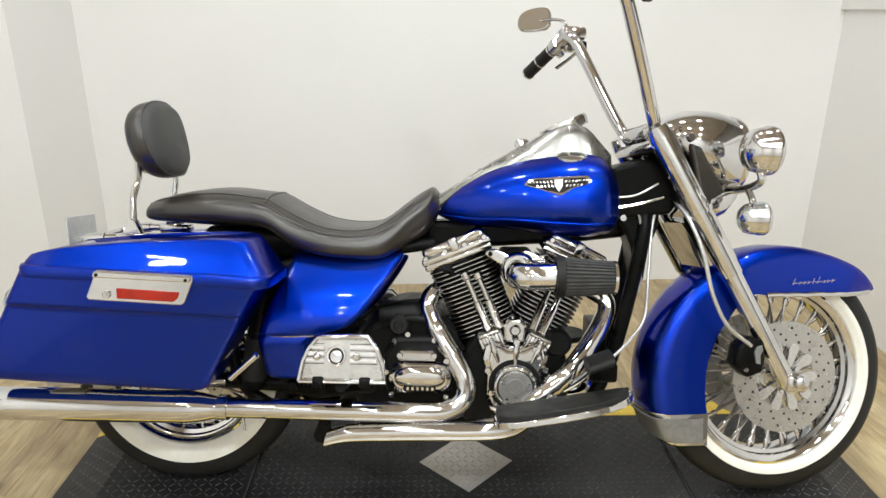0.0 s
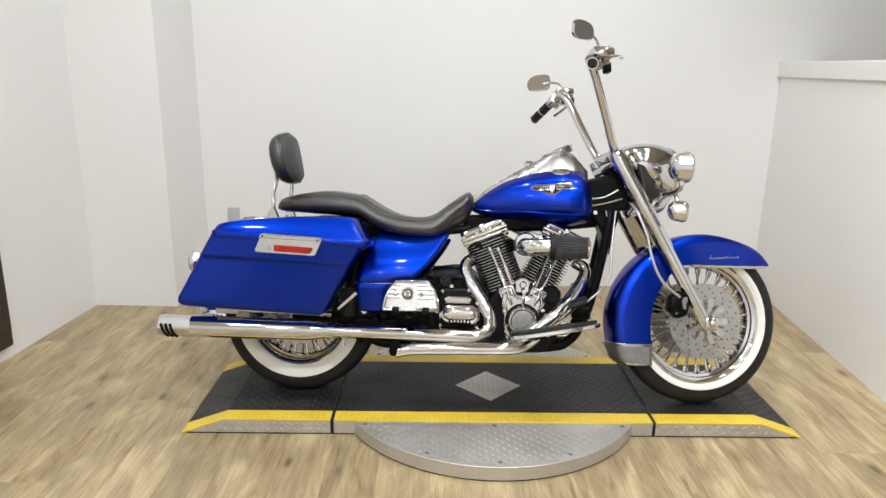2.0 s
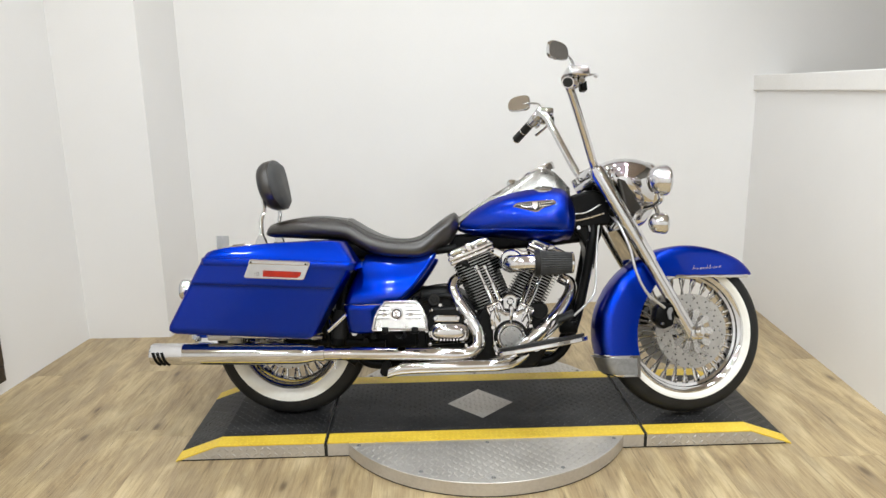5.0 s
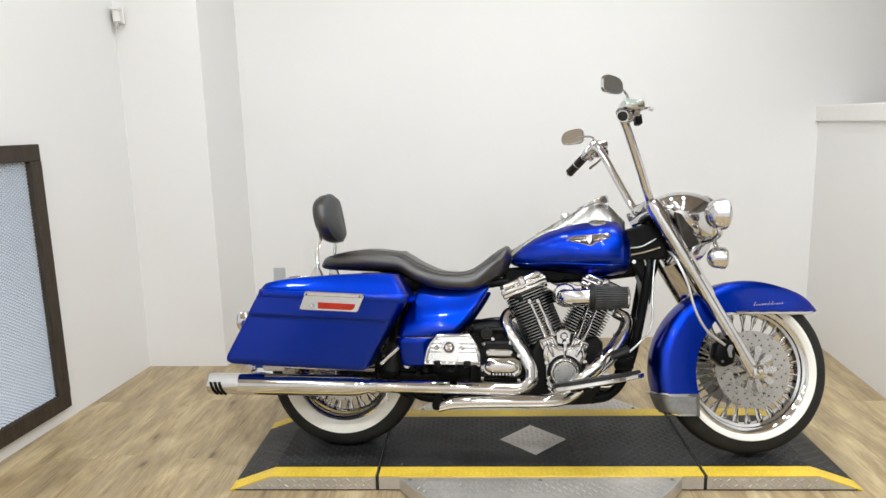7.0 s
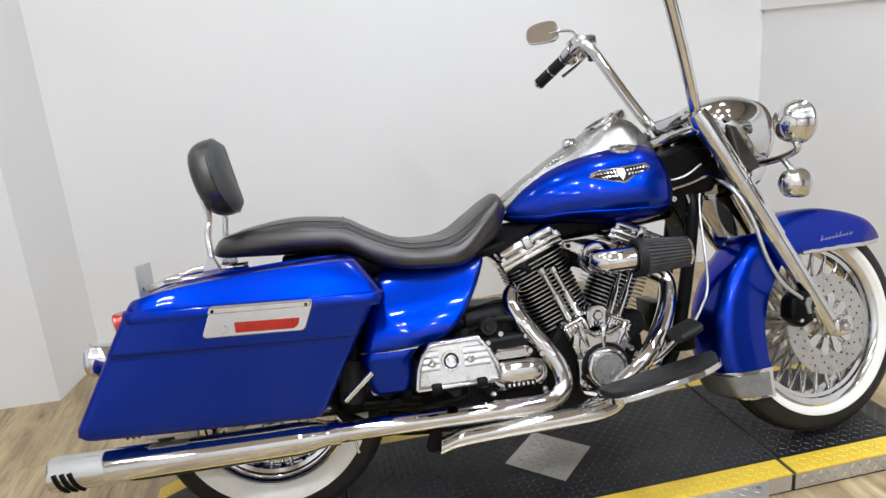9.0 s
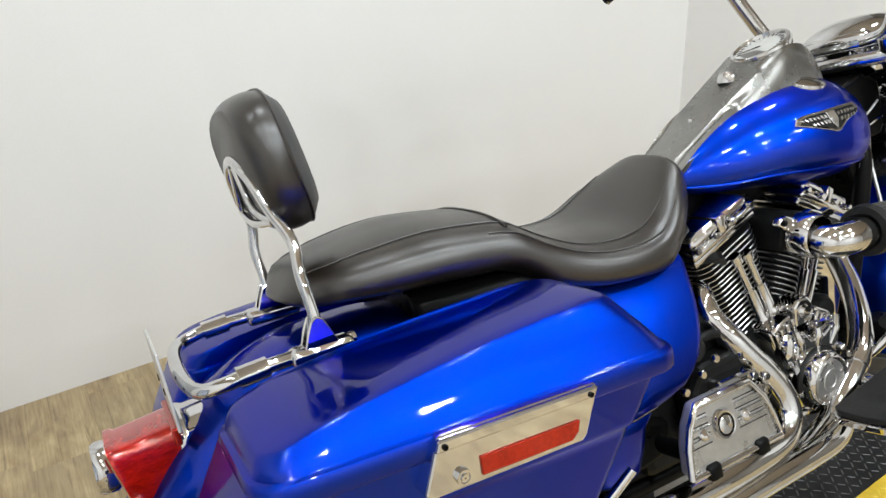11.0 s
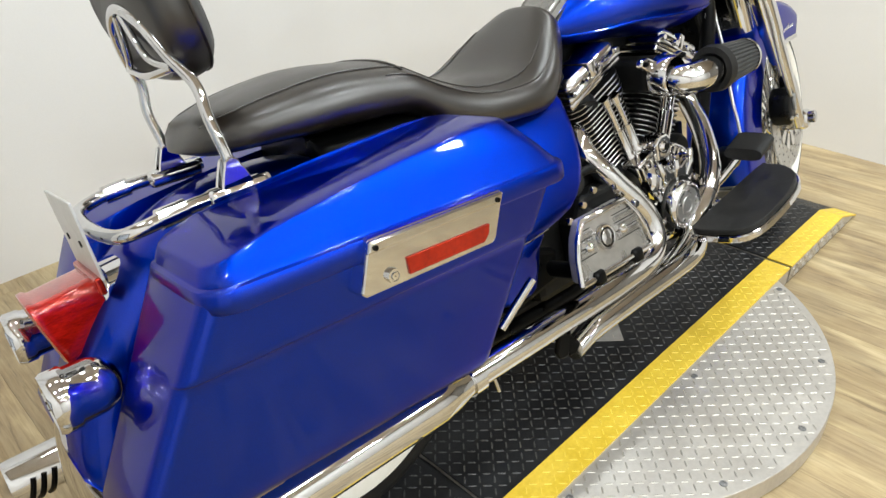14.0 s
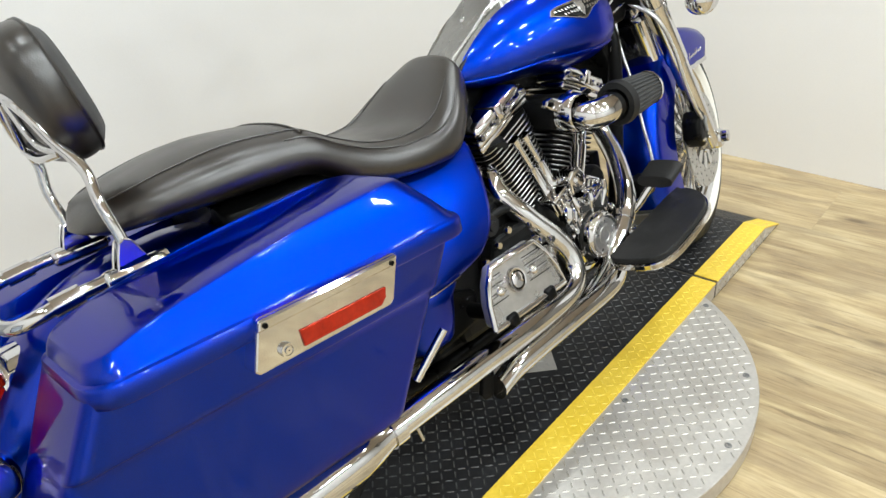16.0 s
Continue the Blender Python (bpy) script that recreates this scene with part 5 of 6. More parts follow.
for sgn in (-1, 1):
    y = sgn * 0.140 - 0.018
    arm = part("signal_bar", tube([(-1.075, 0, 0.520), (-1.10, sgn * 0.06, 0.515), (-1.115, y, 0.520)], 0.011, 10, 5), M_CHROME, bike, "chrome signal bracket")
    prof = [(-1.098, 0.001), (-1.101, 0.018), (-1.110, 0.031), (-1.128, 0.037), (-1.156, 0.0385), (-1.159, 0.0415), (-1.178, 0.0415), (-1.184, 0.038), (-1.178, 0.035)]
    sig = part("turn_signal", lathe(prof, 32, "x", (0, y, 0.526)), M_CHROME, arm, "chrome bullet turn signal")
    part("lens", lathe([(-1.178, 0.0355), (-1.182, 0.024), (-1.184, 0.001)], 24, "x", (0, y, 0.526)), M_SMOKE, sig, "smoked lens")
OFFSET[0] = Vector((0, 0.03, 0))
plate_bm = box((-0.002, -0.072, -0.062), (0.002, 0.072, 0.050), 0.0015)
plate_bm.transform(Matrix.Translation((-1.068, -0.040, 0.684)) @ Matrix.Rotation(radians(-3), 4, "Y"))
bracket = part("plate_bracket", plate_bm, M_PLATE, bike, "empty pale number plate bracket", False)
holes = bmesh.new()
for y in (-0.034, 0.034):
    for z in (-0.014,):
        lathe([(-0.0035, 0.0005), (-0.0035, 0.005), (0.0035, 0.005), (0.0035, 0.0005)], 10, "x", (0, y, z), bm=holes)
holes.transform(Matrix.Translation((-1.068, -0.040, 0.684)) @ Matrix.Rotation(radians(-3), 4, "Y"))
pieces("plate_hole", holes, M_BLACK, bracket)
refl = box((-0.010, -0.062, -0.084), (0.0, 0.062, -0.058), 0.003)
refl.transform(Matrix.Translation((-1.068, -0.040, 0.684)) @ Matrix.Rotation(radians(-3), 4, "Y"))
part("plate_reflector", refl, M_REFLEX, bracket, "red strip reflector", False)
OFFSET[0] = Vector((0, 0.01, 0))
rail = [(-0.82, -0.128, 0.690), (-0.95, -0.132, 0.688), (-1.00, -0.132, 0.682), (-1.034, -0.105, 0.675), (-1.042, 0, 0.671)]
rail += [(x, -y, z) for x, y, z in rail[-2::-1]]
rail_ob = part("fender_rail", tube(rail, 0.0105, 12, 6), M_CHROME, bike, "chrome rail round the rear fender")
for sgn in (-1, 1):
    part("rail_collar", tube([(-0.985, sgn * 0.132, 0.685), (-0.945, sgn * 0.132, 0.688)], 0.0145, 14), M_CHROME, rail_ob)

OFFSET[0] = Vector((0, 0.045, -0.006))
# engine ----------------------------------------------------------------------
case = [(-0.05, 0.24), (-0.02, 0.40), (0.02, 0.46), (0.10, 0.49), (0.20, 0.47), (0.255, 0.40), (0.265, 0.28), (0.22, 0.20), (0.02, 0.19)]
part("crankcase", plate(case, -0.145, 0.145, bevel=0.02), M_ENGINE, bike, "black engine crankcase", False)
cover = [(0.050, 0.262), (0.040, 0.300), (0.042, 0.360), (0.030, 0.400), (0.036, 0.436), (0.064, 0.448), (0.090, 0.432), (0.138, 0.432), (0.165, 0.446), (0.196, 0.436), (0.203, 0.405), (0.188, 0.370), (0.176, 0.305), (0.140, 0.262), (0.090, 0.250)]
cam = part("cam_cover", plate(cover, -0.205, -0.140, bevel=0.014), M_CHROME, bike, "chrome cam cover", False)
inner = [(0.116 + (x - 0.116) * 0.80, 0.375 + (z - 0.375) * 0.84) for x, z in cover]
part("cover_step", plate(inner, -0.213, -0.200, bevel=0.006), M_CHROME, cam, smooth=False)
for k in (-0.042, 0.0, 0.042):
    part("cover_rib", tube([(0.114 + k, -0.211, 0.395), (0.116 + k * 1.3, -0.212, 0.425), (0.118 + k * 1.5, -0.208, 0.450)], [0.005, 0.009, 0.006], 10, 4), M_CHROME, cam)
part("timer_cover", lathe([(-0.200, 0.058), (-0.228, 0.057), (-0.238, 0.053), (-0.240, 0.048), (-0.238, 0.046), (-0.238, 0.001)], 44, "y", (0.114, 0, 0.337)), M_CHROME, cam, "round chrome timer cover")
# flat black ring stands in for the shaded gap and dark reflection here
part("timer_groove", lathe([(-0.2142, 0.057), (-0.2145, 0.066), (-0.212, 0.067)], 40, "y", (0.114, 0, 0.337)), M_ENGINE, cam, "black groove round the timer cover")
part("timer_emblem", lathe([(-0.2395, 0.001), (-0.2395, 0.014), (-0.2410, 0.015), (-0.2410, 0.023), (-0.2395, 0.024), (-0.2395, 0.041), (-0.237, 0.042)], 36, "y", (0.114, 0, 0.337)), M_DISC, cam, "brushed steel face with a raised ring")
timer_screws = bmesh.new()
for i in range(5):
    a = 2 * math.pi * i / 5 + 0.3
    bolt((0.114 + 0.035 * math.cos(a), -0.239, 0.337 + 0.035 * math.sin(a)), 0.004, h=0.003, bm=timer_screws)
pieces("timer_screw", timer_screws, M_SILVER, cam)
ring_b = bmesh.new()
for i in range(9):
    a = 2 * math.pi * i / 9 + 0.2
    bolt((0.118 + 0.074 * math.cos(a), -0.207, 0.360 + 0.088 * math.sin(a)), 0.009, h=0.009, bm=ring_b)
pieces("cover_bolt", ring_b, M_CHROME, cam)
C0 = Vector((0.110, 0, 0.320))


def fin_mesh():
    bm = bmesh.new()
    out = round_rect(-0.078, 0.078, -0.082, 0.082, 0.035, 7)
    grid_faces(bm, [[(u * 0.985, v * 0.985, -0.0018) for u, v in out], [(u, v, -0.0008) for u, v in out], [(u, v, 0.0008) for u, v in out], [(u * 0.985, v * 0.985, 0.0018) for u, v in out]], cap=True)
    me = bpy.data.meshes.new("fin")
    bm.normal_update()
    for f in bm.faces:
        if abs(f.normal.z) < 0.8:
            f.material_index = 1
    bm.to_mesh(me)
    bm.free()
    me.materials.append(M_ENGINE)
    me.materials.append(M_FINEDGE)
    return me


FIN = fin_mesh()
OFFSET[0] = Vector((-0.004, -0.003, -0.006))
for name, ang in (("rear", -22.0), ("front", 26.0)):
    m = Matrix.Translation(C0) @ Matrix.Rotation(radians(ang), 4, "Y")
    if ang < 0:
        m = m @ Matrix.Translation((-0.006, 0, 0)) @ Matrix.Diagonal((1.08, 1, 1, 1))
    barrel = lathe([(0.11, 0.066), (0.345, 0.066)], 28, "z", cap=True)
    barrel.transform(m)
    cyl = part("cylinder", barrel, M_ENGINE, bike, "black finned cylinder with polished fin edges")
    for i in range(17):
        ob = new("fin", FIN)
        ob.parent = cyl
        ob.matrix_local = Matrix.Translation(OFFSET[0]) @ m @ Matrix.Translation((0, 0, 0.150 + 0.0118 * i)) @ Matrix.Diagonal((1 if i < 12 else 1.06, 1 if i < 12 else 1.04, 1, 1))
    rock = bmesh.new()
    box((-0.086, -0.082, 0.350), (0.086, 0.082, 0.368), 0.005, bm=rock)
    box((-0.088, -0.088, 0.367), (0.088, 0.088, 0.384), 0.005, bm=rock)
    box((-0.080, -0.084, 0.382), (0.080, 0.084, 0.410), 0.013, 3, bm=rock)
    box((-0.012, -0.090, 0.376), (0.012, 0.070, 0.413), 0.005, bm=rock)
    rock.transform(m)
    rb = part("rocker_box", rock, M_CHROME, cyl, "chrome rocker box")
    bolts = bmesh.new()
    for u in (-0.075, -0.025, 0.025, 0.075):
        bolt((u, -0.088, 0.386), 0.007, bm=bolts)
    bolts.transform(m)
    pieces("rocker_bolt", bolts, M_CHROME, rb)
    port = tube([(-0.04 if ang < 0 else 0.05, -0.06, 0.335), (-0.05 if ang < 0 else 0.06, -0.075, 0.325)], 0.030, 16)
    port.transform(m)
    part("exhaust_port", port, M_ENGINE, cyl)
OFFSET[0] = Vector((0, 0, 0))
rods = (((0.052, -0.092, 0.448), (-0.019, -0.088, 0.606)), ((0.078, -0.092, 0.462), (0.014, -0.088, 0.606)), ((0.157, -0.090, 0.440), (0.222, -0.086, 0.612)), ((0.181, -0.090, 0.432), (0.256, -0.086, 0.602)))
for a, b in rods:
    a, b = Vector(a), Vector(b)
    d = b - a
    part("pushrod_tube", tube([a, a + d * 0.10, a + d * 0.12, a + d * 0.5, a + d * 0.52, a + d * 0.88, a + d * 0.90, b], [0.016, 0.016, 0.0125, 0.0125, 0.0085, 0.0085, 0.013, 0.013], 14), M_CHROME, bike, "chrome pushrod tube")
for x, z, ang in ((0.054, 0.436, -22), (0.172, 0.429, 26)):
    blk = bmesh.new()
    box((-0.034, -0.030, -0.032), (0.034, 0.030, 0.020), 0.007, bm=blk)
    box((-0.030, -0.034, 0.012), (0.030, 0.026, 0.024), 0.005, bm=blk)
    for u in (-0.026, -0.009, 0.009, 0.026):
        box((u - 0.0045, -0.040, -0.026), (u + 0.0045, -0.028, 0.016), 0.003, bm=blk)
    blk.transform(Matrix.Translation((x, -0.105, z)) @ Matrix.Rotation(radians(ang), 4, "Y"))
    part("lifter_block", blk, M_CHROME, bike, "chrome lifter block")
OFFSET[0] = Vector((0, 0.045, -0.006))
mid = plate([(0.088, 0.440), (0.084, 0.485), (0.100, 0.500), (0.128, 0.500), (0.144, 0.484), (0.138, 0.440)], -0.185, -0.14, bevel=0.006)
lathe([(-0.192, 0.001), (-0.192, 0.010), (-0.186, 0.014), (-0.184, 0.016)], 20, "y", (0.114, 0, 0.472), bm=mid)
part("oil_sensor_cover", mid, M_CHROME, bike, "chrome cover between the lifter blocks", False)
# intake and cone filter
brk = plate([(0.032, 0.668), (0.040, 0.680), (0.060, 0.682), (0.090, 0.668), (0.135, 0.680), (0.165, 0.668), (0.190, 0.672), (0.200, 0.660), (0.186, 0.650), (0.165, 0.640), (0.162, 0.612), (0.140, 0.588), (0.108, 0.584), (0.082, 0.604), (0.078, 0.640), (0.052, 0.655)], -0.196, -0.180, bevel=0.004)
intake = part("intake_bracket", brk, M_CHROME, bike, "chrome intake backing plate", False)
part("intake_ring", lathe([(-0.180, 0.046), (-0.215, 0.045), (-0.222, 0.040)], 32, "y", (0.118, 0, 0.630)), M_CHROME, intake)
part("intake_elbow", tube([(0.118, -0.190, 0.624), (0.119, -0.222, 0.622), (0.131, -0.242, 0.621), (0.160, -0.252, 0.622), (0.212, -0.253, 0.624)], 0.033, 24, 6), M_CHROME, intake, "polished intake elbow")
pieces("intake_screw", bolt((0.046, -0.197, 0.670), 0.006, bm=bolt((0.186, -0.197, 0.662), 0.006)), M_BLACK, intake)
flt = []
for x, r in ((0.218, 0.040), (0.219, 0.0490), (0.343, 0.0400), (0.344, 0.034)):
    ring = []
    for k in range(120):
        a = 2 * math.pi * k / 120
        rr = r * (1.0 if k % 4 < 2 else (0.90 if 0.2185 < x < 0.3455 else 1.0))
        ring.append((x, -0.253 + rr * math.cos(a), 0.624 + rr * math.sin(a)))
    flt.append(ring)
cone = part("air_filter", loft(flt), M_FILTER, bike, "black pleated cone air filter", False)
part("filter_collar", lathe([(0.203, 0.037), (0.203, 0.050), (0.222, 0.0525), (0.224, 0.048)], 36, "x", (0, -0.253, 0.624)), M_RUBBER, cone, "black rubber filter collar")
part("filter_cap", lathe([(0.341, 0.0410), (0.348, 0.0410), (0.351, 0.033), (0.350, 0.001)], 32, "x", (0, -0.253, 0.624)), M_CHROME, cone, "chrome end cap")
part("intake_manifold", tube([(0.02, -0.05, 0.60), (0.118, -0.08, 0.63), (0.21, -0.05, 0.60)], 0.028, 14, 5), M_ENGINE, bike)
part("backbone", plate([(-0.14, 0.64), (-0.12, 0.735), (0.10, 0.745), (0.40, 0.77), (0.42, 0.70), (0.30, 0.685), (0.02, 0.665)], -0.045, 0.045, bevel=0.015), M_BLACK, bike, "black frame backbone under the tank", False)
part("throttle_body", box((0.075, -0.175, 0.60), (0.16, -0.03, 0.67), 0.012), M_ENGINE, bike, "dark throttle body")
# gearbox
gear = [(-0.30, 0.24), (-0.32, 0.40), (-0.27, 0.470), (-0.20, 0.505), (-0.08, 0.505), (-0.03, 0.45), (-0.03, 0.24)]
box_ob = part("gearbox", plate(gear, -0.150, 0.15, bevel=0.02), M_ENGINE, bike, "black gearbox housing", False)
part("gear_side", plate([(-0.215, 0.30), (-0.225, 0.40), (-0.195, 0.452), (-0.085, 0.455), (-0.045, 0.40), (-0.042, 0.31)], -0.195, -0.145, bevel=0.012), M_ENGINE, box_ob, smooth=False)
part("clutch_cover", plate(round_rect(-0.208, -0.046, 0.312, 0.392, 0.038, 8), -0.228, -0.190, bevel=0.014), M_CHROME, box_ob, "chrome clutch release cover", False)
part("clutch_dome", loft([[(u, y, v) for u, v in squircle(-0.127, 0.356, rx, rz, 32, 2.6)] for y, rx, rz in ((-0.222, 0.066, 0.029), (-0.232, 0.064, 0.027), (-0.238, 0.056, 0.020), (-0.240, 0.040, 0.010))]), M_CHROME, box_ob)
part("clutch_panel", plate(round_rect(-0.168, -0.086, 0.322, 0.338, 0.006, 4), -0.2375, -0.2285), M_ENGINE, box_ob, "dark ribbed inset", False)
slots = bmesh.new()
for i in range(6):
    plate([(-0.160 + i * 0.0125, 0.326), (-0.154 + i * 0.0125, 0.326), (-0.154 + i * 0.0125, 0.334), (-0.160 + i * 0.0125, 0.334)], -0.2385, -0.2370, bm=slots)
pieces("clutch_bar", slots, M_CHROME, box_ob, smooth=False)
part("gear_top", plate([(-0.185, 0.395), (-0.180, 0.424), (-0.090, 0.424), (-0.085, 0.395)], -0.222, -0.185, bevel=0.007), M_CHROME, box_ob, "chrome cover lug", False)
bb = bmesh.new()
for x, z in ((-0.196, 0.440), (-0.092, 0.446), (-0.060, 0.40), (-0.215, 0.36), (-0.20, 0.31), (-0.06, 0.305), (-0.178, 0.412), (-0.092, 0.412), (-0.24, 0.42), (-0.16, 0.46)):
    bolt((x, -0.197 if z > 0.43 or x < -0.21 else -0.224, z), 0.0085, bm=bb)
pieces("gear_bolt", bb, M_CHROME, box_ob)
part("starter", lathe([(-0.15, 0.001), (-0.15, 0.040), (-0.02, 0.042), (0.0, 0.03)], 24, "x", (-0.09, -0.11, 0.490)), M_ENGINE, bike, "black starter motor")
part("oil_filler", lathe([(-0.185, 0.001), (-0.185, 0.010), (-0.180, 0.012), (-0.180, 0.022), (-0.172, 0.026), (-0.13, 0.026)], 20, "y", (-0.185, 0, 0.478)), M_RUBBER, bike, "black oil filler cap")
part("oil_line", tube([(-0.23, -0.15, 0.47), (-0.15, -0.17, 0.495), (-0.07, -0.16, 0.47), (-0.02, -0.15, 0.41)], 0.010, 8, 5), M_ENGINE, bike)
part("clutch_cable", tube([(-0.30, -0.13, 0.472), (-0.25, -0.14, 0.511), (-0.208, -0.14, 0.529), (-0.142, -0.13, 0.537), (-0.09, -0.11, 0.53)], 0.0035, 6, 5), M_BLACK, bike, "thin black cable")
part("battery_tray", box((-0.50, -0.15, 0.30), (-0.30, 0.15, 0.42), 0.02), M_BLACK, bike, "black battery tray")
part("frame_casting", plate([(-0.56, 0.30), (-0.56, 0.40), (-0.48, 0.46), (-0.36, 0.40), (-0.25, 0.36), (-0.25, 0.29), (-0.40, 0.27)], -0.165, -0.09, bevel=0.012), M_BLACK, bike, "black frame casting", False)
knob = bmesh.new()
for x, y, z in ((-0.475, -0.20, 0.345), (-0.45, -0.21, 0.325), (-0.52, -0.19, 0.41), (-0.42, -0.205, 0.34)):
    lathe([(-0.02, 0.001), (-0.02, 0.011), (0.01, 0.013)], 14, "y", (x, y, z), bm=knob)
pieces("frame_knob", knob, M_BLACK, bike)
part("frame_nut", lathe([(-0.19, 0.001), (-0.19, 0.013), (-0.17, 0.014)], 6, "y", (-0.50, 0, 0.352)), M_CHROME, bike)
part("oil_pan", plate([(-0.36, 0.195), (-0.36, 0.25), (0.25, 0.25), (0.27, 0.22), (0.24, 0.195)], -0.11, 0.11, bevel=0.015), M_ENGINE, bike, "black oil pan", False)
part("oil_filter", lathe([(0.24, 0.034), (0.29, 0.036), (0.335, 0.036), (0.345, 0.028), (0.346, 0.001)], 24, "x", (0, -0.02, 0.27)), M_CHROME, bike, "chrome oil filter")
part("regulator", box((0.33, -0.07, 0.36), (0.372, 0.07, 0.46), 0.006), M_BLACK, bike, "black finned regulator")
part("horn_cover", lathe([(-0.155, 0.001), (-0.155, 0.030), (-0.145, 0.038), (-0.10, 0.036)], 24, "y", (0.228, 0, 0.43)), M_ENGINE, bike, "black round cover")

# exhaust ---------------------------------------------------------------------
OFFSET[0] = Vector((0, 0, 0))
rear_pipe = [(-0.060, -0.030, 0.556), (-0.098, -0.070, 0.546), (-0.111, -0.095, 0.519), (-0.103, -0.112, 0.492), (-0.087, -0.130, 0.463), (-0.064, -0.146, 0.427), (-0.036, -0.162, 0.388), (-0.011, -0.178, 0.336), (-0.020, -0.194, 0.292), (-0.074, -0.212, 0.270), (-0.20, -0.228, 0.275), (-0.40, -0.231, 0.278), (-0.62, -0.230, 0.279)]
part("rear_header", tube(rear_pipe, 0.0255, 22, 6), M_CHROME, bike, "chrome rear exhaust header")
front_pipe = [(0.325, -0.015, 0.552), (0.360, -0.034, 0.528), (0.356, -0.060, 0.492), (0.316, -0.115, 0.440), (0.253, -0.170, 0.374), (0.192, -0.188, 0.322), (0.141, -0.194, 0.282), (0.100, -0.200, 0.250), (0.03, -0.210, 0.232), (-0.05, -0.222, 0.226)]
part("front_header", tube(front_pipe, 0.0245, 22, 6), M_CHROME, bike, "chrome front exhaust header")
part("header_strap", tube([(0.217, -0.181, 0.343), (0.205, -0.184, 0.333)], 0.0285, 22), M_CHROME, bike)
OFFSET[0] = Vector((0, 0.04, -0.006))
lower = tube([(0.165, -0.215, 0.272), (0.140, -0.235, 0.257), (0.105, -0.256, 0.244), (0.06, -0.268, 0.239), (0.0, -0.272, 0.237), (-0.15, -0.272, 0.233), (-0.28, -0.272, 0.228), (-0.325, -0.272, 0.222), (-0.355, -0.272, 0.211)], 0.0235, 22, 4)
for v in lower.verts:
    if v.co.x < -0.30:
        v.co.x += (v.co.z - 0.215) * 0.6 * min(1.0, (-0.30 - v.co.x) / 0.04)
low = part("lower_pipe", lower, M_CHROME, bike, "slash-cut chrome lower exhaust pipe")
part("pipe_hanger", plate([(-0.385, 0.196), (-0.392, 0.212), (-0.372, 0.262), (-0.345, 0.262), (-0.350, 0.205), (-0.365, 0.192)], -0.262, -0.250, bevel=0.003), M_BLACK, low, "black pipe hanger", False)
for s in (-1, 1):
    turn = (lambda bm: bm) if s < 0 else flip
    prof = [(-0.600, 0.0262), (-0.606, 0.029), (-0.615, 0.029), (-0.63, 0.0275), (-0.665, 0.036), (-0.70, 0.0405), (-1.140, 0.0415), (-1.145, 0.0425), (-1.150, 0.0415), (-1.263, 0.0415), (-1.270, 0.0395), (-1.268, 0.036), (-1.12, 0.034)]
    OFFSET[0] = Vector((0, 0.04, -0.006)) if s < 0 else Vector((0, -0.015, -0.045))
    muf = part("muffler", turn(lathe(prof, 40, "x", (0, -0.270, 0.284))), M_CHROME, bike, "long chrome muffler")
    part("muffler_core", turn(lathe([(-1.11, 0.0345), (-1.112, 0.001)], 24, "x", (0, -0.270, 0.284))), M_BLACK, muf)
    slots = bmesh.new()
    for i in range(3):
        x = -1.243 + i * 0.017
        for a0 in (205, 335):
            pts = [(x + 0.020 * (k / 8 - 0.5), -0.270 + 0.0418 * math.cos(radians(a0 - 42 + 84 * k / 8)), 0.284 + 0.0418 * math.sin(radians(a0 - 42 + 84 * k / 8))) for k in range(9)]
            tube(pts, 0.0052, 6, bm=slots)
    pieces("tip_slot", turn(slots), M_BLACK, muf, "black slot in the muffler tip")
    part("muffler_clamp", turn(tube([(-0.625, -0.270, 0.285), (-0.600, -0.270, 0.285)], 0.0315, 24)), M_CHROME, muf)
    part("clamp_stud", turn(tube([(-0.565, -0.272, 0.26), (-0.560, -0.274, 0.228)], 0.0035, 8)), M_CHROME, muf)
OFFSET[0] = Vector((0, -0.015, -0.045))
part("left_header", tube([(-0.02, 0.10, 0.24), (-0.20, 0.20, 0.25), (-0.40, 0.265, 0.28), (-0.62, 0.270, 0.285)], 0.0255, 18, 5), M_CHROME, bike, "chrome crossover pipe")

OFFSET[0] = Vector((0, 0.015, 0))
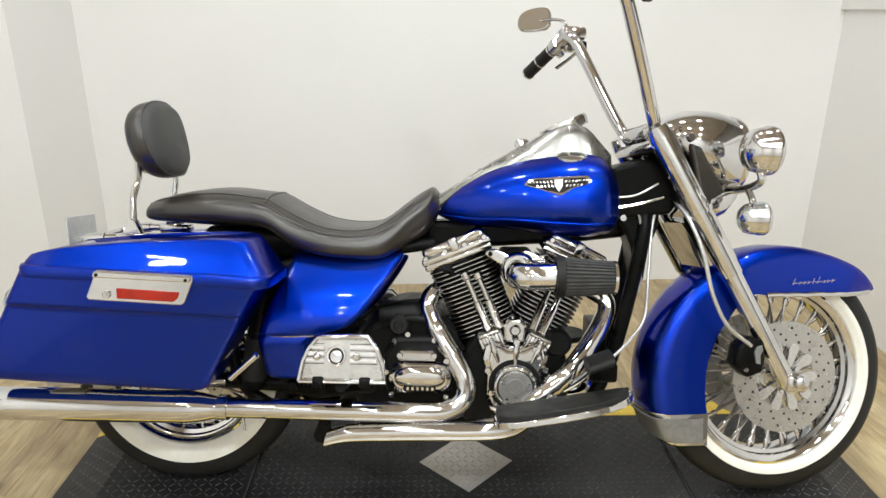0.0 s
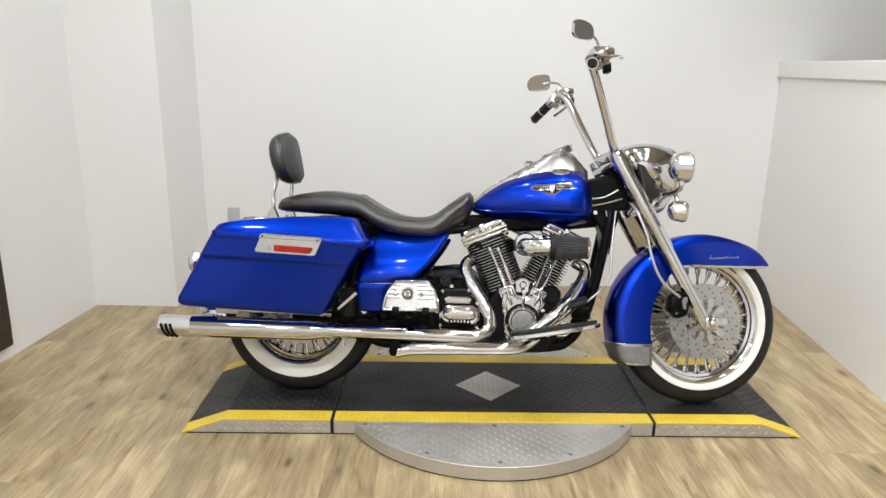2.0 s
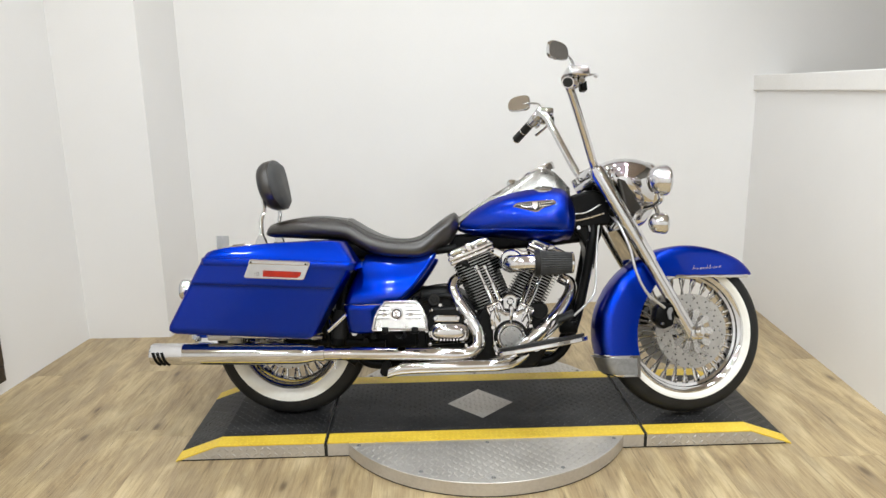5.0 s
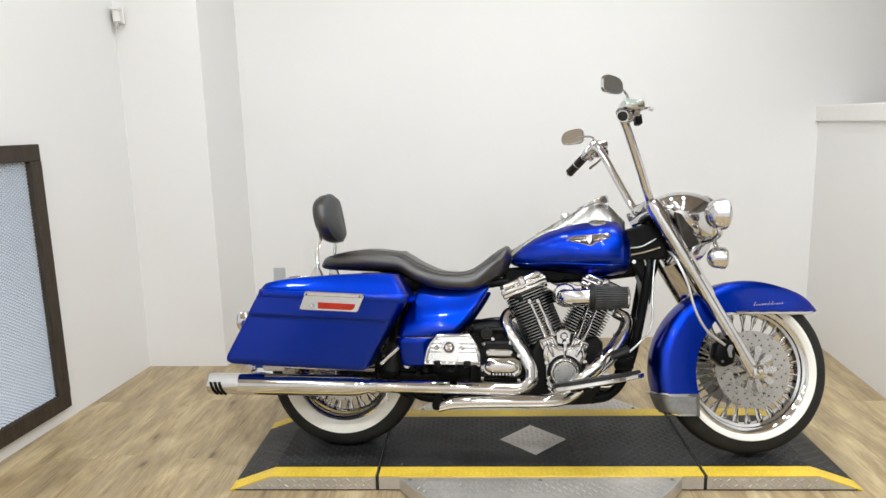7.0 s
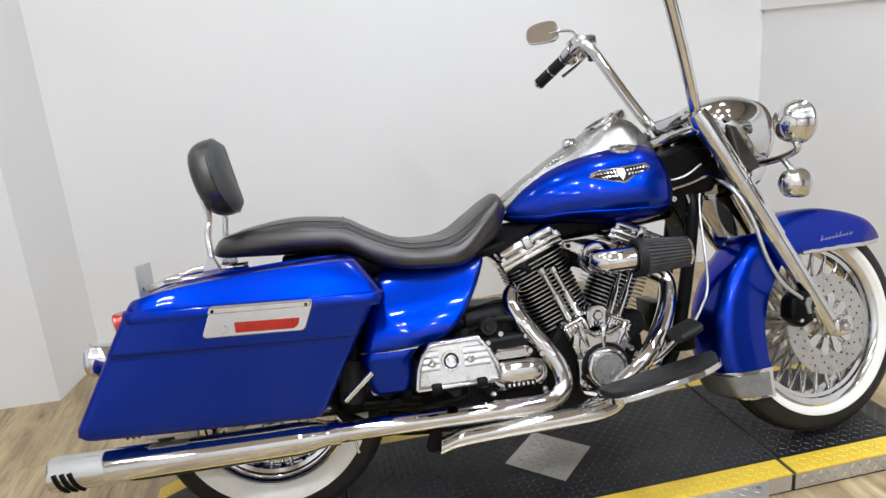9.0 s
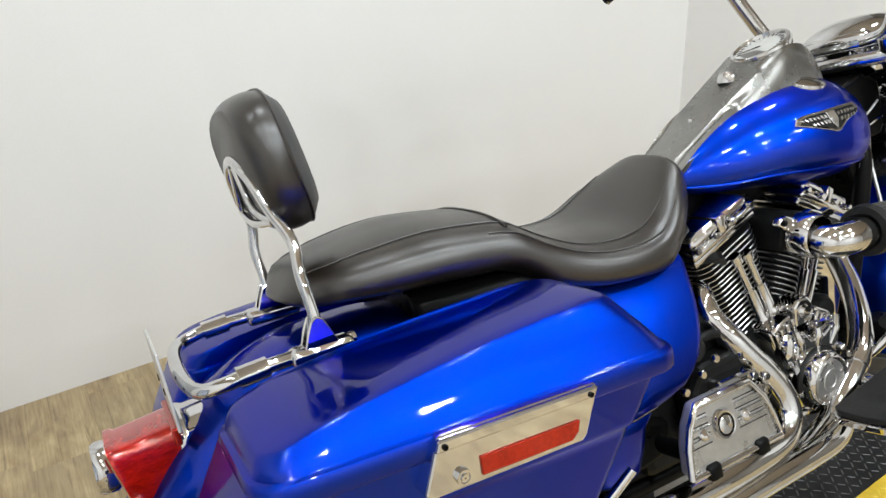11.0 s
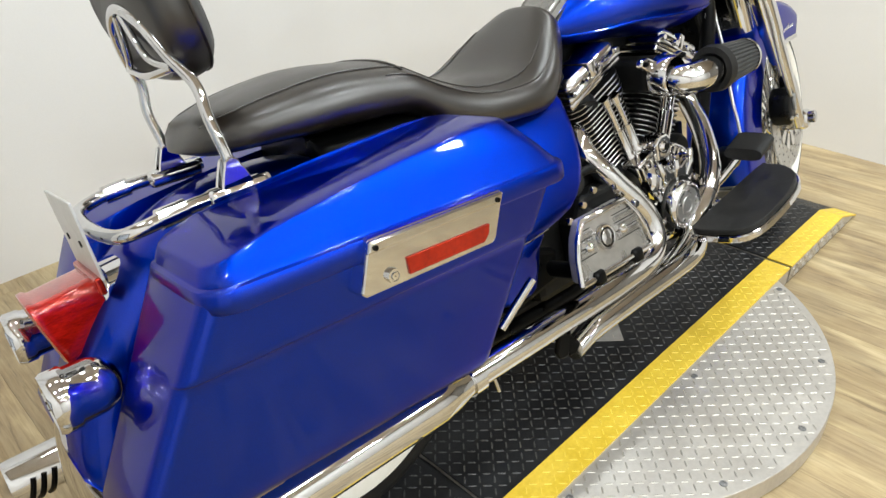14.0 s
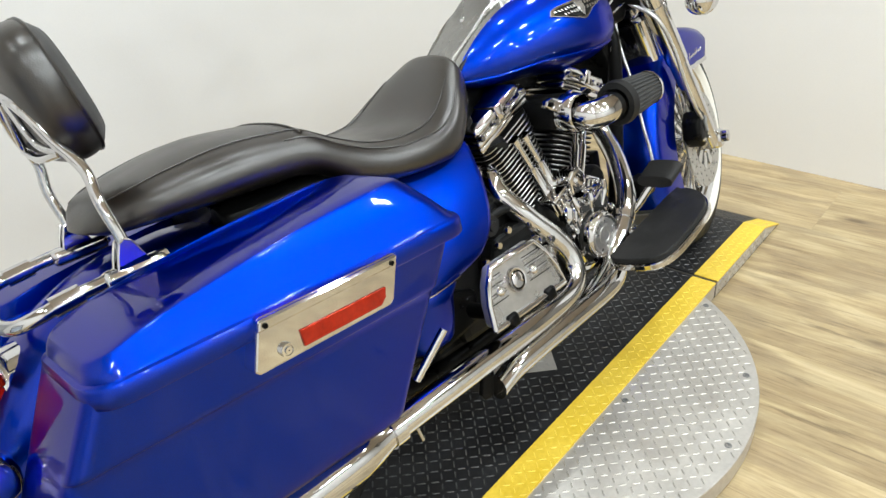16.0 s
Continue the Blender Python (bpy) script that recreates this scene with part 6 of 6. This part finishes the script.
# boards, pedal, stand --------------------------------------------------------
for s in (-1, 1):
    turn = (lambda bm: bm) if s < 0 else flip
    out = [(0.072, -0.235), (0.058, -0.26), (0.058, -0.34), (0.074, -0.375), (0.120, -0.392), (0.220, -0.392), (0.300, -0.378), (0.355, -0.345), (0.388, -0.295), (0.392, -0.262), (0.375, -0.240)]
    smooth_out = [(p.x, p.y) for p in spline([(u, v, 0) for u, v in out + out[:1]], 3)[:-1]]
    tilt = lambda bm: (bmesh.ops.transform(bm, matrix=Matrix.Translation((0.03, -0.31, 0.284)) @ Matrix.Rotation(radians(-10), 4, "Y") @ Matrix.Rotation(radians(-8), 4, "X") @ Matrix.Translation((-0.03, 0.31, 0)), verts=bm.verts), bm)[1]
    board = part("floorboard", turn(tilt(plate(smooth_out, -0.012, 0.004, "z", 0.003))), M_CHROME, bike, "half-moon floorboard with a chrome rim", False)
    inner = [(0.2 + (u - 0.2) * 0.95, -0.31 + (v + 0.31) * 0.93) for u, v in smooth_out]
    part("board_pad", turn(tilt(plate(inner, 0.003, 0.016, "z", 0.003))), M_RUBBER, board, "black rubber pad", False)
    part("board_bracket", turn(tube([(0.12, -0.10, 0.22), (0.14, -0.22, 0.27), (0.16, -0.30, 0.29)], 0.012, 10, 4)), M_BLACK, board)
    part("board_hinge", turn(tube([(0.06, -0.262, 0.282), (0.30, -0.262, 0.318)], 0.007, 8)), M_CHROME, board)
pedal = part("brake_pedal", tube([(0.20, -0.16, 0.30), (0.25, -0.20, 0.335), (0.303, -0.235, 0.398)], 0.009, 10, 5), M_CHROME, bike, "chrome brake pedal arm")
pad = loft([[(x, u, v) for u, v in squircle(-0.250, z - 0.026, 0.046, 0.014, 20, 3)] for x, z in ((0.282, 0.430), (0.286, 0.432), (0.334, 0.450), (0.340, 0.453))])
part("pedal_pad", pad, M_RUBBER, pedal, "black rubber pedal pad")
part("master_cylinder", box((0.30, -0.20, 0.345), (0.37, -0.15, 0.395), 0.008), M_BLACK, bike, "black rear brake master cylinder")
part("pedal_shaft", lathe([(-0.25, 0.001), (-0.25, 0.016), (-0.235, 0.020), (-0.15, 0.020)], 18, "y", (0.205, 0, 0.30)), M_CHROME, bike)
OFFSET[0] = Vector((0, 0, 0))
# passenger board, folded up
pb = [(-0.404, 0.380), (-0.396, 0.424), (-0.384, 0.452), (-0.362, 0.480), (-0.244, 0.482), (-0.220, 0.452), (-0.207, 0.420), (-0.200, 0.380)]
for s in (-1, 1):
    lean = Matrix(((1, 0, 0, 0), (0, 1, 0.24, -0.24 * 0.41), (0, 0, 1, 0), (0, 0, 0, 1)))
    turn = (lambda bm: (bm.transform(lean), bm)[1]) if s < 0 else (lambda bm: (bm.transform(lean), flip(bm))[1])
    fb = part("passenger_board", turn(plate(pb, -0.306, -0.282, bevel=0.007)), M_DISC, bike, "folded chrome passenger footboard", False)
    lines_ = bmesh.new()
    for i in range(4):
        z = 0.4185 + i * 0.015
        for a, b in ((-0.390 + i * 0.004, -0.345), (-0.284, -0.220 - i * 0.003)):
            plate([(a, z), (b, z), (b, z + 0.0014), (a, z + 0.0014)], -0.3066, -0.304, bm=lines_)
    pieces("board_groove", turn(lines_), M_ENGINE, fb, smooth=False)
    rim = [(x, -0.307, z) for x, z in pb]
    part("board_rim", turn(tube(rim + rim[:1], 0.0055, 8)), M_CHROME, fb)
    ribs = bmesh.new()
    for i in range(3):
        z = 0.424 + i * 0.015
        for a, b in ((-0.388 + i * 0.004, -0.345), (-0.284, -0.222 - i * 0.003)):
            plate([(a, z), (b, z), (b, z + 0.007), (a, z + 0.007)], -0.3105, -0.304, bm=ribs)
    pieces("board_rib", turn(ribs), M_SILVER, fb, smooth=False)
    studs = bmesh.new()
    for x, z in ((-0.362, 0.436), (-0.268, 0.436)):
        lathe([(-0.317, 0.001), (-0.316, 0.005), (-0.312, 0.009), (-0.304, 0.011)], 14, "y", (x, 0, z), bm=studs)
    pieces("board_stud", turn(studs), M_CHROME, fb)
    em = lathe([(-0.313, 0.001), (-0.313, 0.014), (-0.311, 0.016), (-0.313, 0.0185), (-0.313, 0.022), (-0.305, 0.024)], 32, "y", (-0.316, 0, 0.438))
    part("board_emblem", turn(em), M_CHROME, fb, "round emblem boss")
    part("emblem_ring", turn(lathe([(-0.3135, 0.0145), (-0.3137, 0.016), (-0.3135, 0.0175)], 28, "y", (-0.316, 0, 0.438))), M_BLACK, fb)
    for x in (-0.372, -0.262):
        part("board_foot", turn(box((x, -0.314, 0.366), (x + 0.028, -0.275, 0.390), 0.005)), M_BLACK, fb)
    part("board_hinge_bar", turn(box((-0.372, -0.309, 0.374), (-0.236, -0.300, 0.380), 0.002)), M_BLACK, fb)
    part("board_mount", turn(tube([(-0.31, -0.14, 0.34), (-0.31, -0.27, 0.36)], 0.016, 12)), M_BLACK, fb)
part("primary_cover", plate(round_rect(-0.28, 0.20, 0.22, 0.40, 0.08, 8), 0.14, 0.23, bevel=0.02), M_CHROME, bike, "chrome primary cover", False)

# floor planks ---------------------------------------------------------------
PW, PL = 0.18, 1.22


def plank_data(length):
    bm = box((-PW / 2 + 0.0001, -length / 2 + 0.0001, -0.008), (PW / 2 - 0.0001, length / 2 - 0.0001, 0.0))
    bmesh.ops.bevel(bm, geom=[e for e in bm.edges if all(v.co.z > -0.001 for v in e.verts)], offset=0.0005, segments=1, affect="EDGES")
    me = bpy.data.meshes.new("plank")
    bm.to_mesh(me)
    bm.free()
    me.materials.append(M_FLOOR)
    return me


WHOLE = plank_data(PL)
rng = random.Random(7)
for i in range(-15, 18):
    shift = rng.choice((0.0, 0.31, 0.62, 0.93)) + rng.uniform(-0.06, 0.06)
    for j in range(-5, 3):
        y, z = j * PL + shift - 0.05, rng.uniform(-0.0002, 0.0002)
        y0, y1 = max(y - PL / 2, -4.68), min(y + PL / 2, 1.66)
        if y1 - y0 < 0.03:
            continue
        ob = new("plank", WHOLE if y1 - y0 > PL - 0.001 else plank_data(y1 - y0))
        ob.location = (i * PW + 0.03, (y0 + y1) / 2, z)
        ob.parent = floor
